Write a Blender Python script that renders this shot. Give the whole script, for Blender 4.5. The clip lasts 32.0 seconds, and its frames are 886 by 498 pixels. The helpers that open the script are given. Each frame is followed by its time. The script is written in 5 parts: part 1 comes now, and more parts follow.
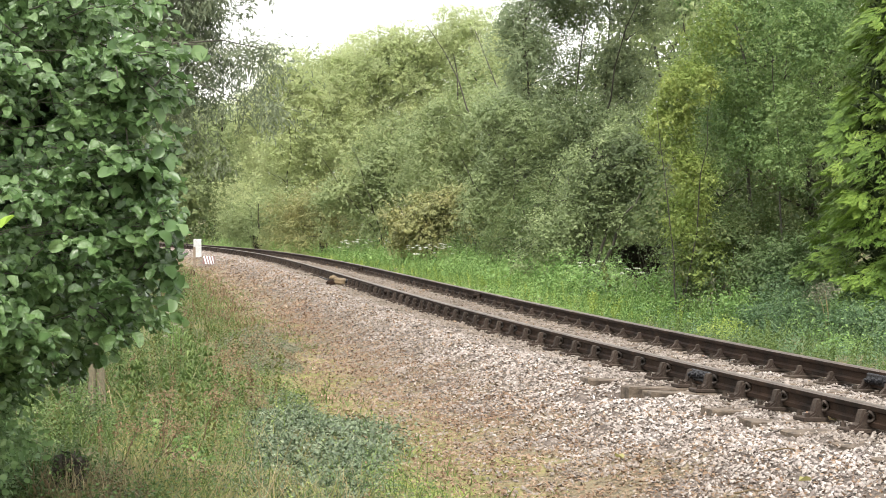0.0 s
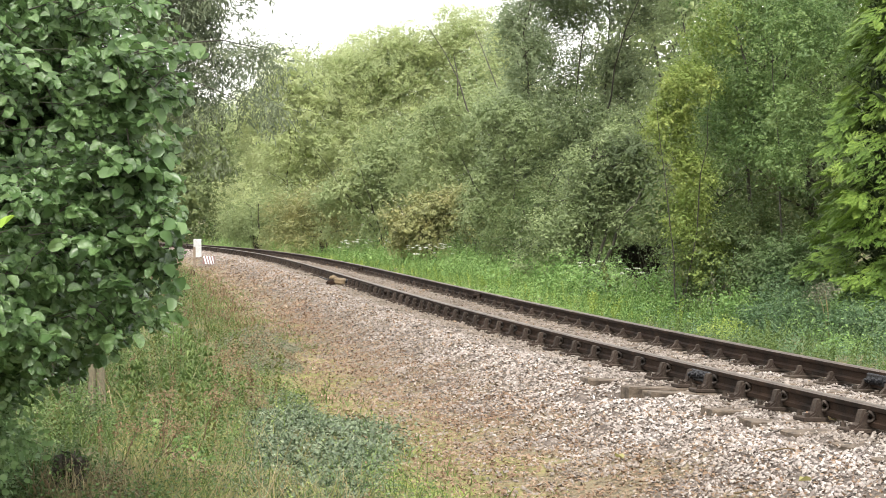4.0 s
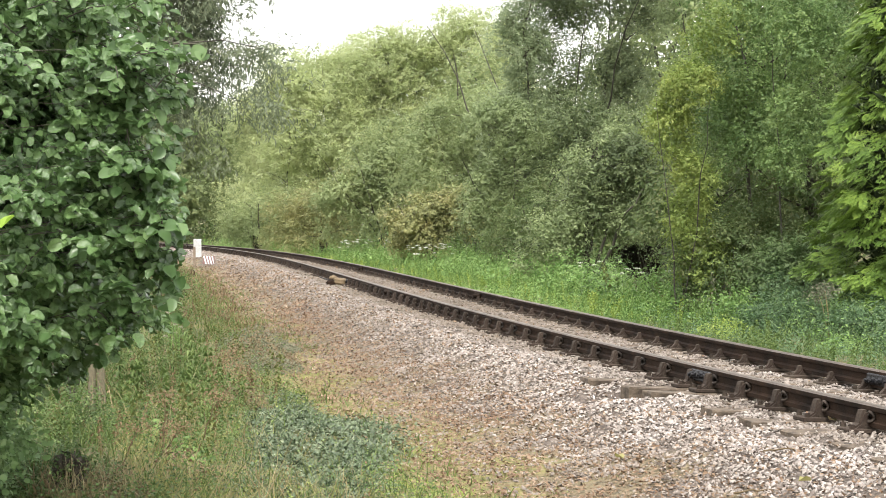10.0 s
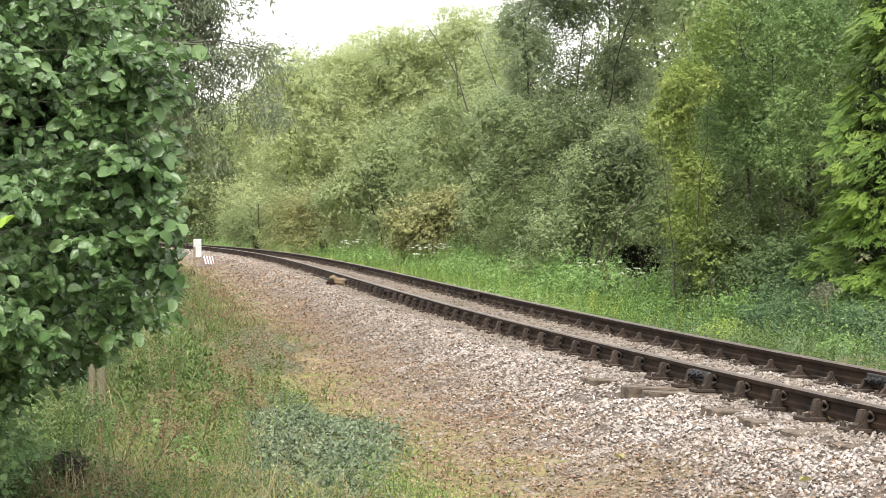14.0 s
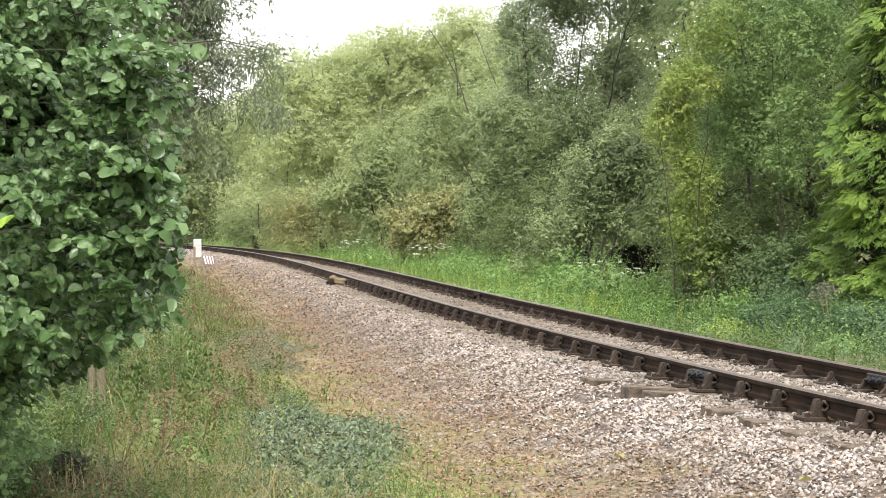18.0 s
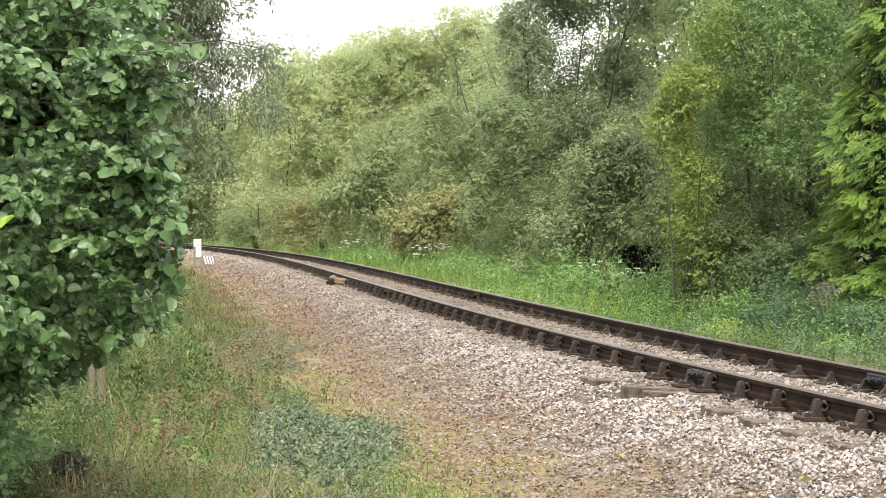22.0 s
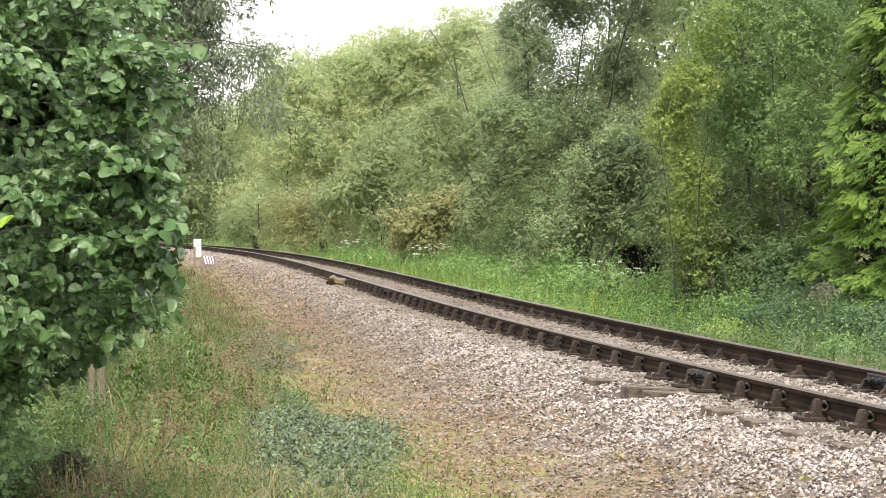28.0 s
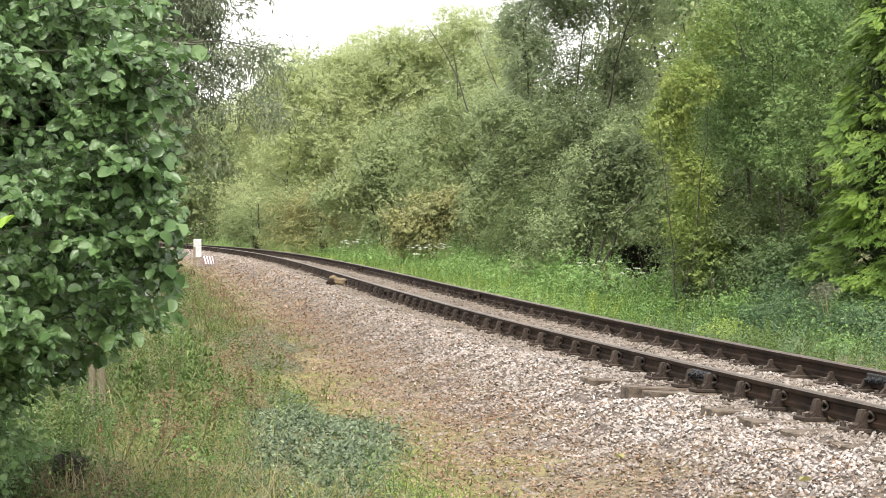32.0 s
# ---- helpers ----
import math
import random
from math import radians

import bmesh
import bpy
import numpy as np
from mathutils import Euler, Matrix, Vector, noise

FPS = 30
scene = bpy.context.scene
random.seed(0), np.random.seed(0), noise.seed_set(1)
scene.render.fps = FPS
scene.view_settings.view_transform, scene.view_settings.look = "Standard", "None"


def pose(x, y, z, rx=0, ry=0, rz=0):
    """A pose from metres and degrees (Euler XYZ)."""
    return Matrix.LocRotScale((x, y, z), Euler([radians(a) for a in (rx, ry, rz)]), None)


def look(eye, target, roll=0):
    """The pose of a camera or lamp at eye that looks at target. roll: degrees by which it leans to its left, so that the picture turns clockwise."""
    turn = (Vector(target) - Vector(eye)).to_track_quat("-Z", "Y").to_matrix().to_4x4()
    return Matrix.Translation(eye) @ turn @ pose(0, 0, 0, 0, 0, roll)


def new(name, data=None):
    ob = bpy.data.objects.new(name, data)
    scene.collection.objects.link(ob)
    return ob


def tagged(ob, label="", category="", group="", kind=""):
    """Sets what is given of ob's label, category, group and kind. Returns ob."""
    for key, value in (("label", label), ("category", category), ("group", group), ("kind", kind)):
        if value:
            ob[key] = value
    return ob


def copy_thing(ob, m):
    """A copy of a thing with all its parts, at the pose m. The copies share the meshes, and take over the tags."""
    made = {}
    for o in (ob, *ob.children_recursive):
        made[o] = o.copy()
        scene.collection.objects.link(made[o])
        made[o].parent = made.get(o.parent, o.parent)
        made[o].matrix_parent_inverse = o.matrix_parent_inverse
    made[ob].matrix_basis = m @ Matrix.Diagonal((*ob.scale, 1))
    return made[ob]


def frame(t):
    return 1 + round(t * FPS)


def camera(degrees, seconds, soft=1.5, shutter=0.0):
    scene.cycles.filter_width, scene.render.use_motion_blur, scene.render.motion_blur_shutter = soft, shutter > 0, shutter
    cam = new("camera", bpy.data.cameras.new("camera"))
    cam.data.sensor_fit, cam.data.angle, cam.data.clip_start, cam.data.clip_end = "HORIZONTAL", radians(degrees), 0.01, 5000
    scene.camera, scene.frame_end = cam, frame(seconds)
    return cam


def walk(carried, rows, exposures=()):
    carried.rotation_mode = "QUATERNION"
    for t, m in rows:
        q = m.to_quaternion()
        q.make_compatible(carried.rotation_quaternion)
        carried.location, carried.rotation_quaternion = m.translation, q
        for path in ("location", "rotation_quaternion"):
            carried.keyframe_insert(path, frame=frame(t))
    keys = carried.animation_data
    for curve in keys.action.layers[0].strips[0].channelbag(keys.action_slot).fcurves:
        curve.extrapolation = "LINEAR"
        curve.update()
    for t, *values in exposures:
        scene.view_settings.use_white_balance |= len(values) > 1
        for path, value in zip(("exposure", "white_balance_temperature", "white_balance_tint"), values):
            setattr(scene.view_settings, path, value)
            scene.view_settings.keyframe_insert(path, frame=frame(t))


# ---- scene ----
EYE = (0.0, 0.0, 1.404)
cam = camera(24.376, 32.0, soft=0.95)
VIEW = look(EYE, (0.0, 100.0, EYE[2] - 1.485), -0.19)
walk(cam, [(0.0, VIEW), (32.0, VIEW)], [(0.0, 0.60), (32.0, 0.60)])

# ---- world and light: bright overcast ----
SUN_EL, SUN_AZ = radians(58), radians(180)
world = bpy.data.worlds.new("overcast_sky")
scene.world = world
world.use_nodes = True
wn, wl = world.node_tree.nodes, world.node_tree.links
sky = wn.new("ShaderNodeTexSky")
sky.sky_type = "NISHITA"
sky.sun_disc = False
sky.sun_elevation, sky.sun_rotation = SUN_EL, SUN_AZ
sky.air_density, sky.dust_density = 1.0, 6.0
pale = wn.new("ShaderNodeHueSaturation")
pale.inputs["Saturation"].default_value = 0.22
cloud = wn.new("ShaderNodeMixRGB")
cloud.inputs["Fac"].default_value = 0.55
cloud.inputs["Color2"].default_value = (9.3, 9.2, 8.9, 1)
wl.new(sky.outputs[0], pale.inputs["Color"])
wl.new(pale.outputs[0], cloud.inputs["Color1"])
wl.new(cloud.outputs[0], wn["Background"].inputs["Color"])
wn["Background"].inputs["Strength"].default_value = 0.21
sun = new("sun", bpy.data.lights.new("sun", "SUN"))
sun.data.energy, sun.data.angle, sun.data.color = 2.1, radians(14), (1.0, 0.95, 0.86)
sun_from = Vector((math.sin(SUN_AZ) * math.cos(SUN_EL), math.cos(SUN_AZ) * math.cos(SUN_EL), math.sin(SUN_EL)))
sun.matrix_world = look(sun_from * 50, (0, 0, 0))

# ---- the line of the track: s along it from the rail joint, d to its right ----
JOINT_X, JOINT_Y, HEADING, BEND, EASE = 2.8251, 16.464, 0.18890, -0.00347275, 0.000140041
CANT, GRADE = -0.0408, 0.0017
SP, SJ = 0.7629, 0.4609
S_TAB = np.linspace(-40, 190, 1151)
HEAD_TAB = HEADING + BEND * S_TAB + np.where(S_TAB > 0, EASE * np.minimum(S_TAB, 130) ** 2 / 2, 0)
_ds = S_TAB[1] - S_TAB[0]
X_TAB = np.concatenate([[0], np.cumsum(-(np.sin(HEAD_TAB[1:]) + np.sin(HEAD_TAB[:-1])) / 2 * _ds)])
Y_TAB = np.concatenate([[0], np.cumsum((np.cos(HEAD_TAB[1:]) + np.cos(HEAD_TAB[:-1])) / 2 * _ds)])
X_TAB += JOINT_X - np.interp(0, S_TAB, X_TAB)
Y_TAB += JOINT_Y - np.interp(0, S_TAB, Y_TAB)


def on_track(s, d=0.0):
    """x, y and heading at s along the track and d to its right."""
    s = np.asarray(s, float)
    h = np.interp(s, S_TAB, HEAD_TAB)
    return np.interp(s, S_TAB, X_TAB) + d * np.cos(h), np.interp(s, S_TAB, Y_TAB) + d * np.sin(h), h


def along(x, y):
    """s and d of places in plan."""
    x, y = np.atleast_1d(np.asarray(x, float)), np.atleast_1d(np.asarray(y, float))
    s, d = np.empty(len(x)), np.empty(len(x))
    coarse = np.arange(0, len(S_TAB), 10)
    for a in range(0, len(x), 20000):
        xa, ya = x[a:a + 20000], y[a:a + 20000]
        i = coarse[((X_TAB[None, coarse] - xa[:, None]) ** 2 + (Y_TAB[None, coarse] - ya[:, None]) ** 2).argmin(1)]
        for _ in range(3):
            h = HEAD_TAB[i]
            step = -(xa - X_TAB[i]) * np.sin(h) + (ya - Y_TAB[i]) * np.cos(h)
            i = np.clip(np.round(i + step / _ds).astype(int), 0, len(S_TAB) - 1)
        h = HEAD_TAB[i]
        s[a:a + 20000] = S_TAB[i] - (xa - X_TAB[i]) * np.sin(h) + (ya - Y_TAB[i]) * np.cos(h)
        d[a:a + 20000] = (xa - X_TAB[i]) * np.cos(h) + (ya - Y_TAB[i]) * np.sin(h)
    return s, d


def waves(x, y, size, seed):
    """Smooth random relief, about -1 to 1, with features of that size."""
    r = np.random.default_rng(seed)
    out = np.zeros(np.shape(x))
    for k in range(7):
        a, w, p = r.uniform(0, 6.28), r.uniform(0.6, 1.9) * 6.28 / size, r.uniform(0, 6.28)
        out = out + np.sin((x * np.cos(a) + y * np.sin(a)) * w + p)
    return out / 3.2


PROFILE_D = [-400, -30, -9, -6, -4.2, -3.2, -2.6, -2.1, -1.55, -1.3, 1.3, 1.5, 2.2, 4, 6, 10, 40, 400]
PROFILE_Z = [0.6, 0.2, -0.1, -0.15, -0.3, -0.36, -0.32, -0.2, -0.030, -0.004, -0.022, -0.06, -0.22, -0.2, -0.08, 0.1, 0.5, 1.5]


def track_z(s, d):
    return GRADE * np.clip(s, -40, 150) + CANT * np.clip(d, -1.6, 1.6)


def ground_sd(s, d, x, y):
    z = np.interp(d, PROFILE_D, PROFILE_Z) + track_z(s, d)
    near_track = np.exp(-(d / 1.6) ** 2)
    z = z - 0.030 * np.exp(-((s + 1.6) / 4.2) ** 6) * np.exp(-((d + 1.44) / 0.22) ** 4) - 0.13 * np.exp(-((s - 0.10) / 0.52) ** 4) * np.exp(-((d + 1.40) / 0.46) ** 4)
    return z + waves(x, y, 2.2, 3) * 0.035 * (1 - near_track) + waves(x, y, 0.5, 4) * 0.012 + waves(x, y, 15, 5) * 0.06 * np.clip(np.abs(d) / 5 - 0.6, 0, 1)


def ground(x, y):
    s, d = along(x, y)
    return ground_sd(s, d, np.atleast_1d(x), np.atleast_1d(y))


# ---- materials ----
def material(name, colours, rough=0.6, metal=0.0, translucent=0.0, grain=0.0, bump=0.0, by="Random Per Island", stain=None, spec=0.5):
    """Colours picked per piece along a ramp, with fine grain and bump, and stains of a second colour (colour, size, amount)."""
    m = bpy.data.materials.new(name)
    m.use_nodes = True
    n, l = m.node_tree.nodes, m.node_tree.links
    b = n["Principled BSDF"]
    b.inputs["Roughness"].default_value, b.inputs["Metallic"].default_value = rough, metal
    b.inputs["Specular IOR Level"].default_value = spec
    if by == "Random Per Island":
        pick = n.new("ShaderNodeNewGeometry").outputs["Random Per Island"]
    elif by == "Random":
        pick = n.new("ShaderNodeObjectInfo").outputs["Random"]
    else:
        t = n.new("ShaderNodeTexNoise")
        t.inputs["Scale"].default_value, t.inputs["Detail"].default_value = by, 6
        l.new(n.new("ShaderNodeTexCoord").outputs["Object"], t.inputs["Vector"])
        pick = t.outputs["Fac"]
    ramp = n.new("ShaderNodeValToRGB")
    while len(ramp.color_ramp.elements) < len(colours):
        ramp.color_ramp.elements.new(0.5)
    lo, hi = (0.0, 1.0) if isinstance(by, str) else (0.3, 0.7)
    for i, c in enumerate(colours):
        ramp.color_ramp.elements[i].position = lo + (hi - lo) * i / max(1, len(colours) - 1)
        ramp.color_ramp.elements[i].color = (*c, 1)
    l.new(pick, ramp.inputs["Fac"])
    colour = ramp.outputs["Color"]
    place = n.new("ShaderNodeTexCoord").outputs["Object"]
    if stain:
        t = n.new("ShaderNodeTexNoise")
        t.inputs["Scale"].default_value, t.inputs["Detail"].default_value = stain[1], 5
        l.new(place, t.inputs["Vector"])
        r = n.new("ShaderNodeMapRange")
        r.inputs["From Min"].default_value, r.inputs["From Max"].default_value = 0.42, 0.64
        r.inputs["To Max"].default_value = stain[2]
        l.new(t.outputs["Fac"], r.inputs["Value"])
        mix = n.new("ShaderNodeMixRGB")
        mix.inputs["Color2"].default_value = (*stain[0], 1)
        l.new(r.outputs[0], mix.inputs["Fac"])
        l.new(colour, mix.inputs["Color1"])
        colour = mix.outputs[0]
    if grain:
        t = n.new("ShaderNodeTexNoise")
        t.inputs["Scale"].default_value, t.inputs["Detail"].default_value = grain, 4
        l.new(place, t.inputs["Vector"])
        r = n.new("ShaderNodeMapRange")
        r.inputs["To Min"].default_value, r.inputs["To Max"].default_value = 0.55, 1.45
        l.new(t.outputs["Fac"], r.inputs["Value"])
        mix = n.new("ShaderNodeMixRGB")
        mix.blend_type = "MULTIPLY"
        mix.inputs["Fac"].default_value = 1.0
        l.new(colour, mix.inputs["Color1"])
        l.new(r.outputs[0], mix.inputs["Color2"])
        colour = mix.outputs[0]
        if bump:
            bp = n.new("ShaderNodeBump")
            bp.inputs["Strength"].default_value, bp.inputs["Distance"].default_value = bump, 0.01
            l.new(t.outputs["Fac"], bp.inputs["Height"])
            l.new(bp.outputs[0], b.inputs["Normal"])
    l.new(colour, b.inputs["Base Color"])
    if translucent:
        tr = n.new("ShaderNodeBsdfTranslucent")
        l.new(colour, tr.inputs["Color"])
        mix = n.new("ShaderNodeMixShader")
        mix.inputs["Fac"].default_value = translucent
        l.new(b.outputs[0], mix.inputs[1])
        l.new(tr.outputs[0], mix.inputs[2])
        l.new(mix.outputs[0], n["Material Output"].inputs["Surface"])
    return m


def leafy(name, colours, gloss=0.45, translucent=0.3, drift=1.5, crinkle=0.0, spec=0.35):
    """Leaves whose colour varies from leaf to leaf and drifts from bough to bough; crinkle gives broad leaves their veined relief."""
    m = material(name, colours, rough=gloss, translucent=translucent, spec=spec, grain=70 if crinkle else 0.0, bump=crinkle)
    n, l = m.node_tree.nodes, m.node_tree.links
    ramp = next(k for k in n if k.type == "VALTORGB")
    one = ramp.inputs["Fac"].links[0].from_socket
    t = n.new("ShaderNodeTexNoise")
    t.inputs["Scale"].default_value, t.inputs["Detail"].default_value = drift, 3
    l.new(n.new("ShaderNodeTexCoord").outputs["Object"], t.inputs["Vector"])
    wide = n.new("ShaderNodeMath")
    wide.operation = "MULTIPLY_ADD"
    wide.inputs[1].default_value, wide.inputs[2].default_value = 1.5, -0.48
    l.new(t.outputs["Fac"], wide.inputs[0])
    both = n.new("ShaderNodeMath")
    both.operation, both.use_clamp = "MULTIPLY_ADD", True
    both.inputs[1].default_value = 0.46
    l.new(one, both.inputs[0])
    l.new(wide.outputs[0], both.inputs[2])
    l.new(both.outputs[0], ramp.inputs["Fac"])
    return m


ALDER = leafy("alder_leaf", [(0.050, 0.092, 0.034), (0.082, 0.148, 0.052), (0.13, 0.218, 0.078), (0.21, 0.315, 0.130)], 0.22, 0.32, 5.0, 0.7, 0.6)
UNDERWOOD = leafy("underwood_leaf", [(0.095, 0.17, 0.065), (0.16, 0.265, 0.10), (0.235, 0.36, 0.15), (0.34, 0.46, 0.22)], .4, .45, 4.0)
HANGING = leafy("narrow_leaf", [(0.105, 0.134, 0.085), (0.165, 0.20, 0.12), (0.265, 0.30, 0.18)], .4, .42)
# far willow leaves: distance haze is put into this pale, greyed green
HAZED_WILLOW = leafy("hazed_willow_leaf", [(0.36, 0.42, 0.22), (0.42, 0.48, 0.25), (0.48, 0.53, 0.275), (0.54, 0.58, 0.30)], .6, .54, .8)
HAZEL = leafy("hazel_leaf", [(0.21, 0.27, 0.135), (0.255, 0.315, 0.15), (0.30, 0.355, 0.165), (0.36, 0.40, 0.185)], .55, .48, 1.0)
BIRCH = leafy("birch_leaf", [(0.165, 0.215, 0.115), (0.235, 0.29, 0.145), (0.315, 0.365, 0.185)], .55, .60)
PALE_ALDER = leafy("pale_alder_leaf", [(0.21, 0.265, 0.165), (0.29, 0.35, 0.205), (0.38, 0.44, 0.26)], .5, .6)
DARK_LEAF = leafy("dark_alder_leaf", [(0.14, 0.178, 0.105), (0.20, 0.245, 0.135), (0.28, 0.32, 0.17)], .5, .62)
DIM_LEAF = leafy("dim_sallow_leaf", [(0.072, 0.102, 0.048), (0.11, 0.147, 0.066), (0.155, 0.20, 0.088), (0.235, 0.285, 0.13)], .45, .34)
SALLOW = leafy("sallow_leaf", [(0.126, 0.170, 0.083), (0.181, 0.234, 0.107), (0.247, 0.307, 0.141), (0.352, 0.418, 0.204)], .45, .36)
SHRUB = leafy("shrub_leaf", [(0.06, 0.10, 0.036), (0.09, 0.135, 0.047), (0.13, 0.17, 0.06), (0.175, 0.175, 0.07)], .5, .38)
ASH = leafy("ash_leaf", [(0.086, 0.150, 0.053), (0.133, 0.215, 0.072), (0.198, 0.288, 0.098), (0.292, 0.378, 0.138)], .45, .34)
YELLOWING = leafy("yellowing_leaf", [(0.142, 0.209, 0.057), (0.195, 0.271, 0.068), (0.266, 0.328, 0.085), (0.351, 0.385, 0.109)], .5, .36)
BROWNING = leafy("browning_leaf", [(0.21, 0.235, 0.105), (0.26, 0.28, 0.12), (0.31, 0.31, 0.13), (0.36, 0.325, 0.14)])
BRAMBLE = leafy("bramble_leaf", [(0.050, 0.095, 0.032), (0.080, 0.135, 0.045), (0.12, 0.175, 0.065), (0.17, 0.21, 0.10)])
BRAMBLE_PALE = leafy("pale_bramble_leaf", [(0.045, 0.090, 0.040), (0.080, 0.145, 0.065), (0.125, 0.20, 0.095), (0.20, 0.28, 0.15)])
CONIFER = leafy("conifer_spray", [(0.058, 0.108, 0.018), (0.094, 0.166, 0.025), (0.148, 0.233, 0.036), (0.233, 0.318, 0.056)], 0.6, 0.22, 2.0)
CONIFER_SHADE = leafy("conifer_inner_shade", [(0.022, 0.036, 0.012), (0.036, 0.052, 0.018)], 0.8, 0.1)
IVY = leafy("ivy_leaf", [(0.024, 0.040, 0.020), (0.065, 0.095, 0.048), (0.14, 0.18, 0.10), (0.28, 0.32, 0.20)], 0.35, 0.1, 14.0)
GRASS = leafy("grass_blade", [(0.18, 0.265, 0.055), (0.25, 0.355, 0.078), (0.345, 0.435, 0.11), (0.45, 0.49, 0.17)], 0.5, 0.42, 2.0)
NETTLE = leafy("nettle_leaf", [(0.097, 0.188, 0.052), (0.154, 0.268, 0.075), (0.234, 0.365, 0.114), (0.336, 0.445, 0.171)], 0.5, 0.38, 2.0)
BANK_GRASS = leafy("bank_grass_blade", [(0.055, 0.095, 0.024), (0.092, 0.14, 0.036), (0.145, 0.19, 0.052), (0.25, 0.24, 0.10)], 0.6, 0.3)
MOSS = leafy("moss_tuft", [(0.15, 0.16, 0.04), (0.24, 0.235, 0.06), (0.35, 0.30, 0.10)], 0.8, 0.25, 5.0)
WEEDS = leafy("weed_leaf", [(0.025, 0.048, 0.015), (0.052, 0.093, 0.026), (0.085, 0.142, 0.039), (0.135, 0.20, 0.060), (0.27, 0.30, 0.14)], 0.5, 0.35, 3.0)
HERB = leafy("herb_leaf", [(0.075, 0.120, 0.038), (0.115, 0.175, 0.052), (0.165, 0.235, 0.073), (0.25, 0.32, 0.125)], 0.5, 0.4, 3.0)
OLIVE_HERB = leafy("olive_herb_leaf", [(0.11, 0.13, 0.045), (0.165, 0.185, 0.06), (0.23, 0.24, 0.085)], 0.6, 0.35, 3.0)
RUSSET = leafy("russet_leaf", [(0.16, 0.105, 0.065), (0.25, 0.165, 0.10), (0.35, 0.25, 0.155)], 0.7, 0.35, 3.0)
OLIVE = leafy("olive_blade", [(0.17, 0.175, 0.06), (0.26, 0.25, 0.09), (0.37, 0.335, 0.145), (0.48, 0.42, 0.23)], 0.6, 0.3, 3.0)
GREY_WEED = leafy("grey_weed_leaf", [(0.10, 0.105, 0.07), (0.16, 0.165, 0.11), (0.24, 0.24, 0.165)], 0.7, 0.3, 4.0)
RUST_LITTER = leafy("rust_litter", [(0.12, 0.065, 0.038), (0.21, 0.125, 0.075), (0.31, 0.20, 0.13)], 0.7, 0.1, 6.0)
DEAD = leafy("dead_frond", [(0.085, 0.062, 0.036), (0.15, 0.108, 0.060), (0.23, 0.175, 0.098)], 0.7, 0.2)
STRAW = leafy("dry_stalk", [(0.20, 0.155, 0.08), (0.32, 0.265, 0.145), (0.44, 0.38, 0.23)], 0.7, 0.2)
LITTER = leafy("fallen_leaf", [(0.090, 0.055, 0.034), (0.18, 0.112, 0.068), (0.27, 0.188, 0.125), (0.42, 0.34, 0.26)], 0.7, 0.1, 7.0)
UMBEL = material("umbel_white", [(0.62, 0.62, 0.55), (0.78, 0.78, 0.72)], 0.7, translucent=0.3)
DULL_UMBEL = material("umbel_dull", [(0.30, 0.28, 0.21), (0.42, 0.40, 0.32)], 0.8, translucent=0.3)
BARK = material("bark", [(0.040, 0.037, 0.028), (0.085, 0.077, 0.060)], 0.9, by=9.0, grain=60, bump=0.6)
TWIG = material("twig_bark", [(0.034, 0.036, 0.022), (0.075, 0.072, 0.046)], 0.85, by=9.0, grain=60, bump=0.5)
HOLLOW_SHADE = material("hollow_shade", [(0.012, 0.009, 0.006), (0.045, 0.034, 0.024)], 0.95, by=14.0, grain=60, bump=0.8)
STONE_COLOURS = [(0.045, 0.038, 0.034), (0.20, 0.168, 0.150), (0.34, 0.295, 0.265), (0.46, 0.41, 0.375), (0.24, 0.205, 0.188), (0.52, 0.475, 0.44), (0.33, 0.29, 0.265), (0.66, 0.62, 0.585)]
STONE = material("ballast_stone", STONE_COLOURS, 0.85, grain=45, bump=0.4, stain=((0.15, 0.108, 0.070), 0.9, 0.35))


def dirty(m, colour):
    """Lays old brown dirt over a material where the mesh's dirt is high."""
    n, l = m.node_tree.nodes, m.node_tree.links
    base = n["Principled BSDF"].inputs["Base Color"]
    a = n.new("ShaderNodeAttribute")
    a.attribute_name = "dirt"
    mix = n.new("ShaderNodeMixRGB")
    mix.inputs["Color2"].default_value = (*colour, 1)
    l.new(base.links[0].from_socket, mix.inputs["Color1"])
    l.new(a.outputs["Fac"], mix.inputs["Fac"])
    l.new(mix.outputs[0], base)


dirty(STONE, (0.152, 0.120, 0.090))
STONE_PIECE = material("ballast_piece", STONE_COLOURS, 0.85, by="Random", grain=45, bump=0.4)
RAIL = material("rusty_rail", [(0.011, 0.007, 0.005), (0.024, 0.014, 0.009)], 0.85, 0.0, by=6.0, grain=90, bump=0.3, spec=.15, stain=((0.060, 0.033, 0.019), 3.0, 0.4))
RAIL_TOP = material("worn_rail_top", [(0.066, 0.048, 0.036), (0.112, 0.085, 0.066)], 0.5, 0.3, by=3.0, grain=40)
CHAIR = material("cast_iron_chair", [(0.032, 0.023, 0.018), (0.058, 0.042, 0.033)], 0.85, 0.0, by="Random", grain=60, bump=0.4, spec=.2, stain=((0.085, 0.072, 0.054), 7.0, 0.4))
KEY = material("dark_key", [(0.018, 0.014, 0.011), (0.05, 0.035, 0.025)], 0.75, by="Random", grain=40)
GREASE = material("greased_steel", [(0.006, 0.006, 0.008), (0.016, 0.016, 0.019)], 0.45, 0.0, by=20.0, grain=45, bump=1.0, spec=.3)
OLD_BARK = material("stump_bark", [(0.020, 0.016, 0.012), (0.060, 0.050, 0.038), (0.11, 0.096, 0.075)], 0.95, by=22.0, grain=50, bump=1.0)
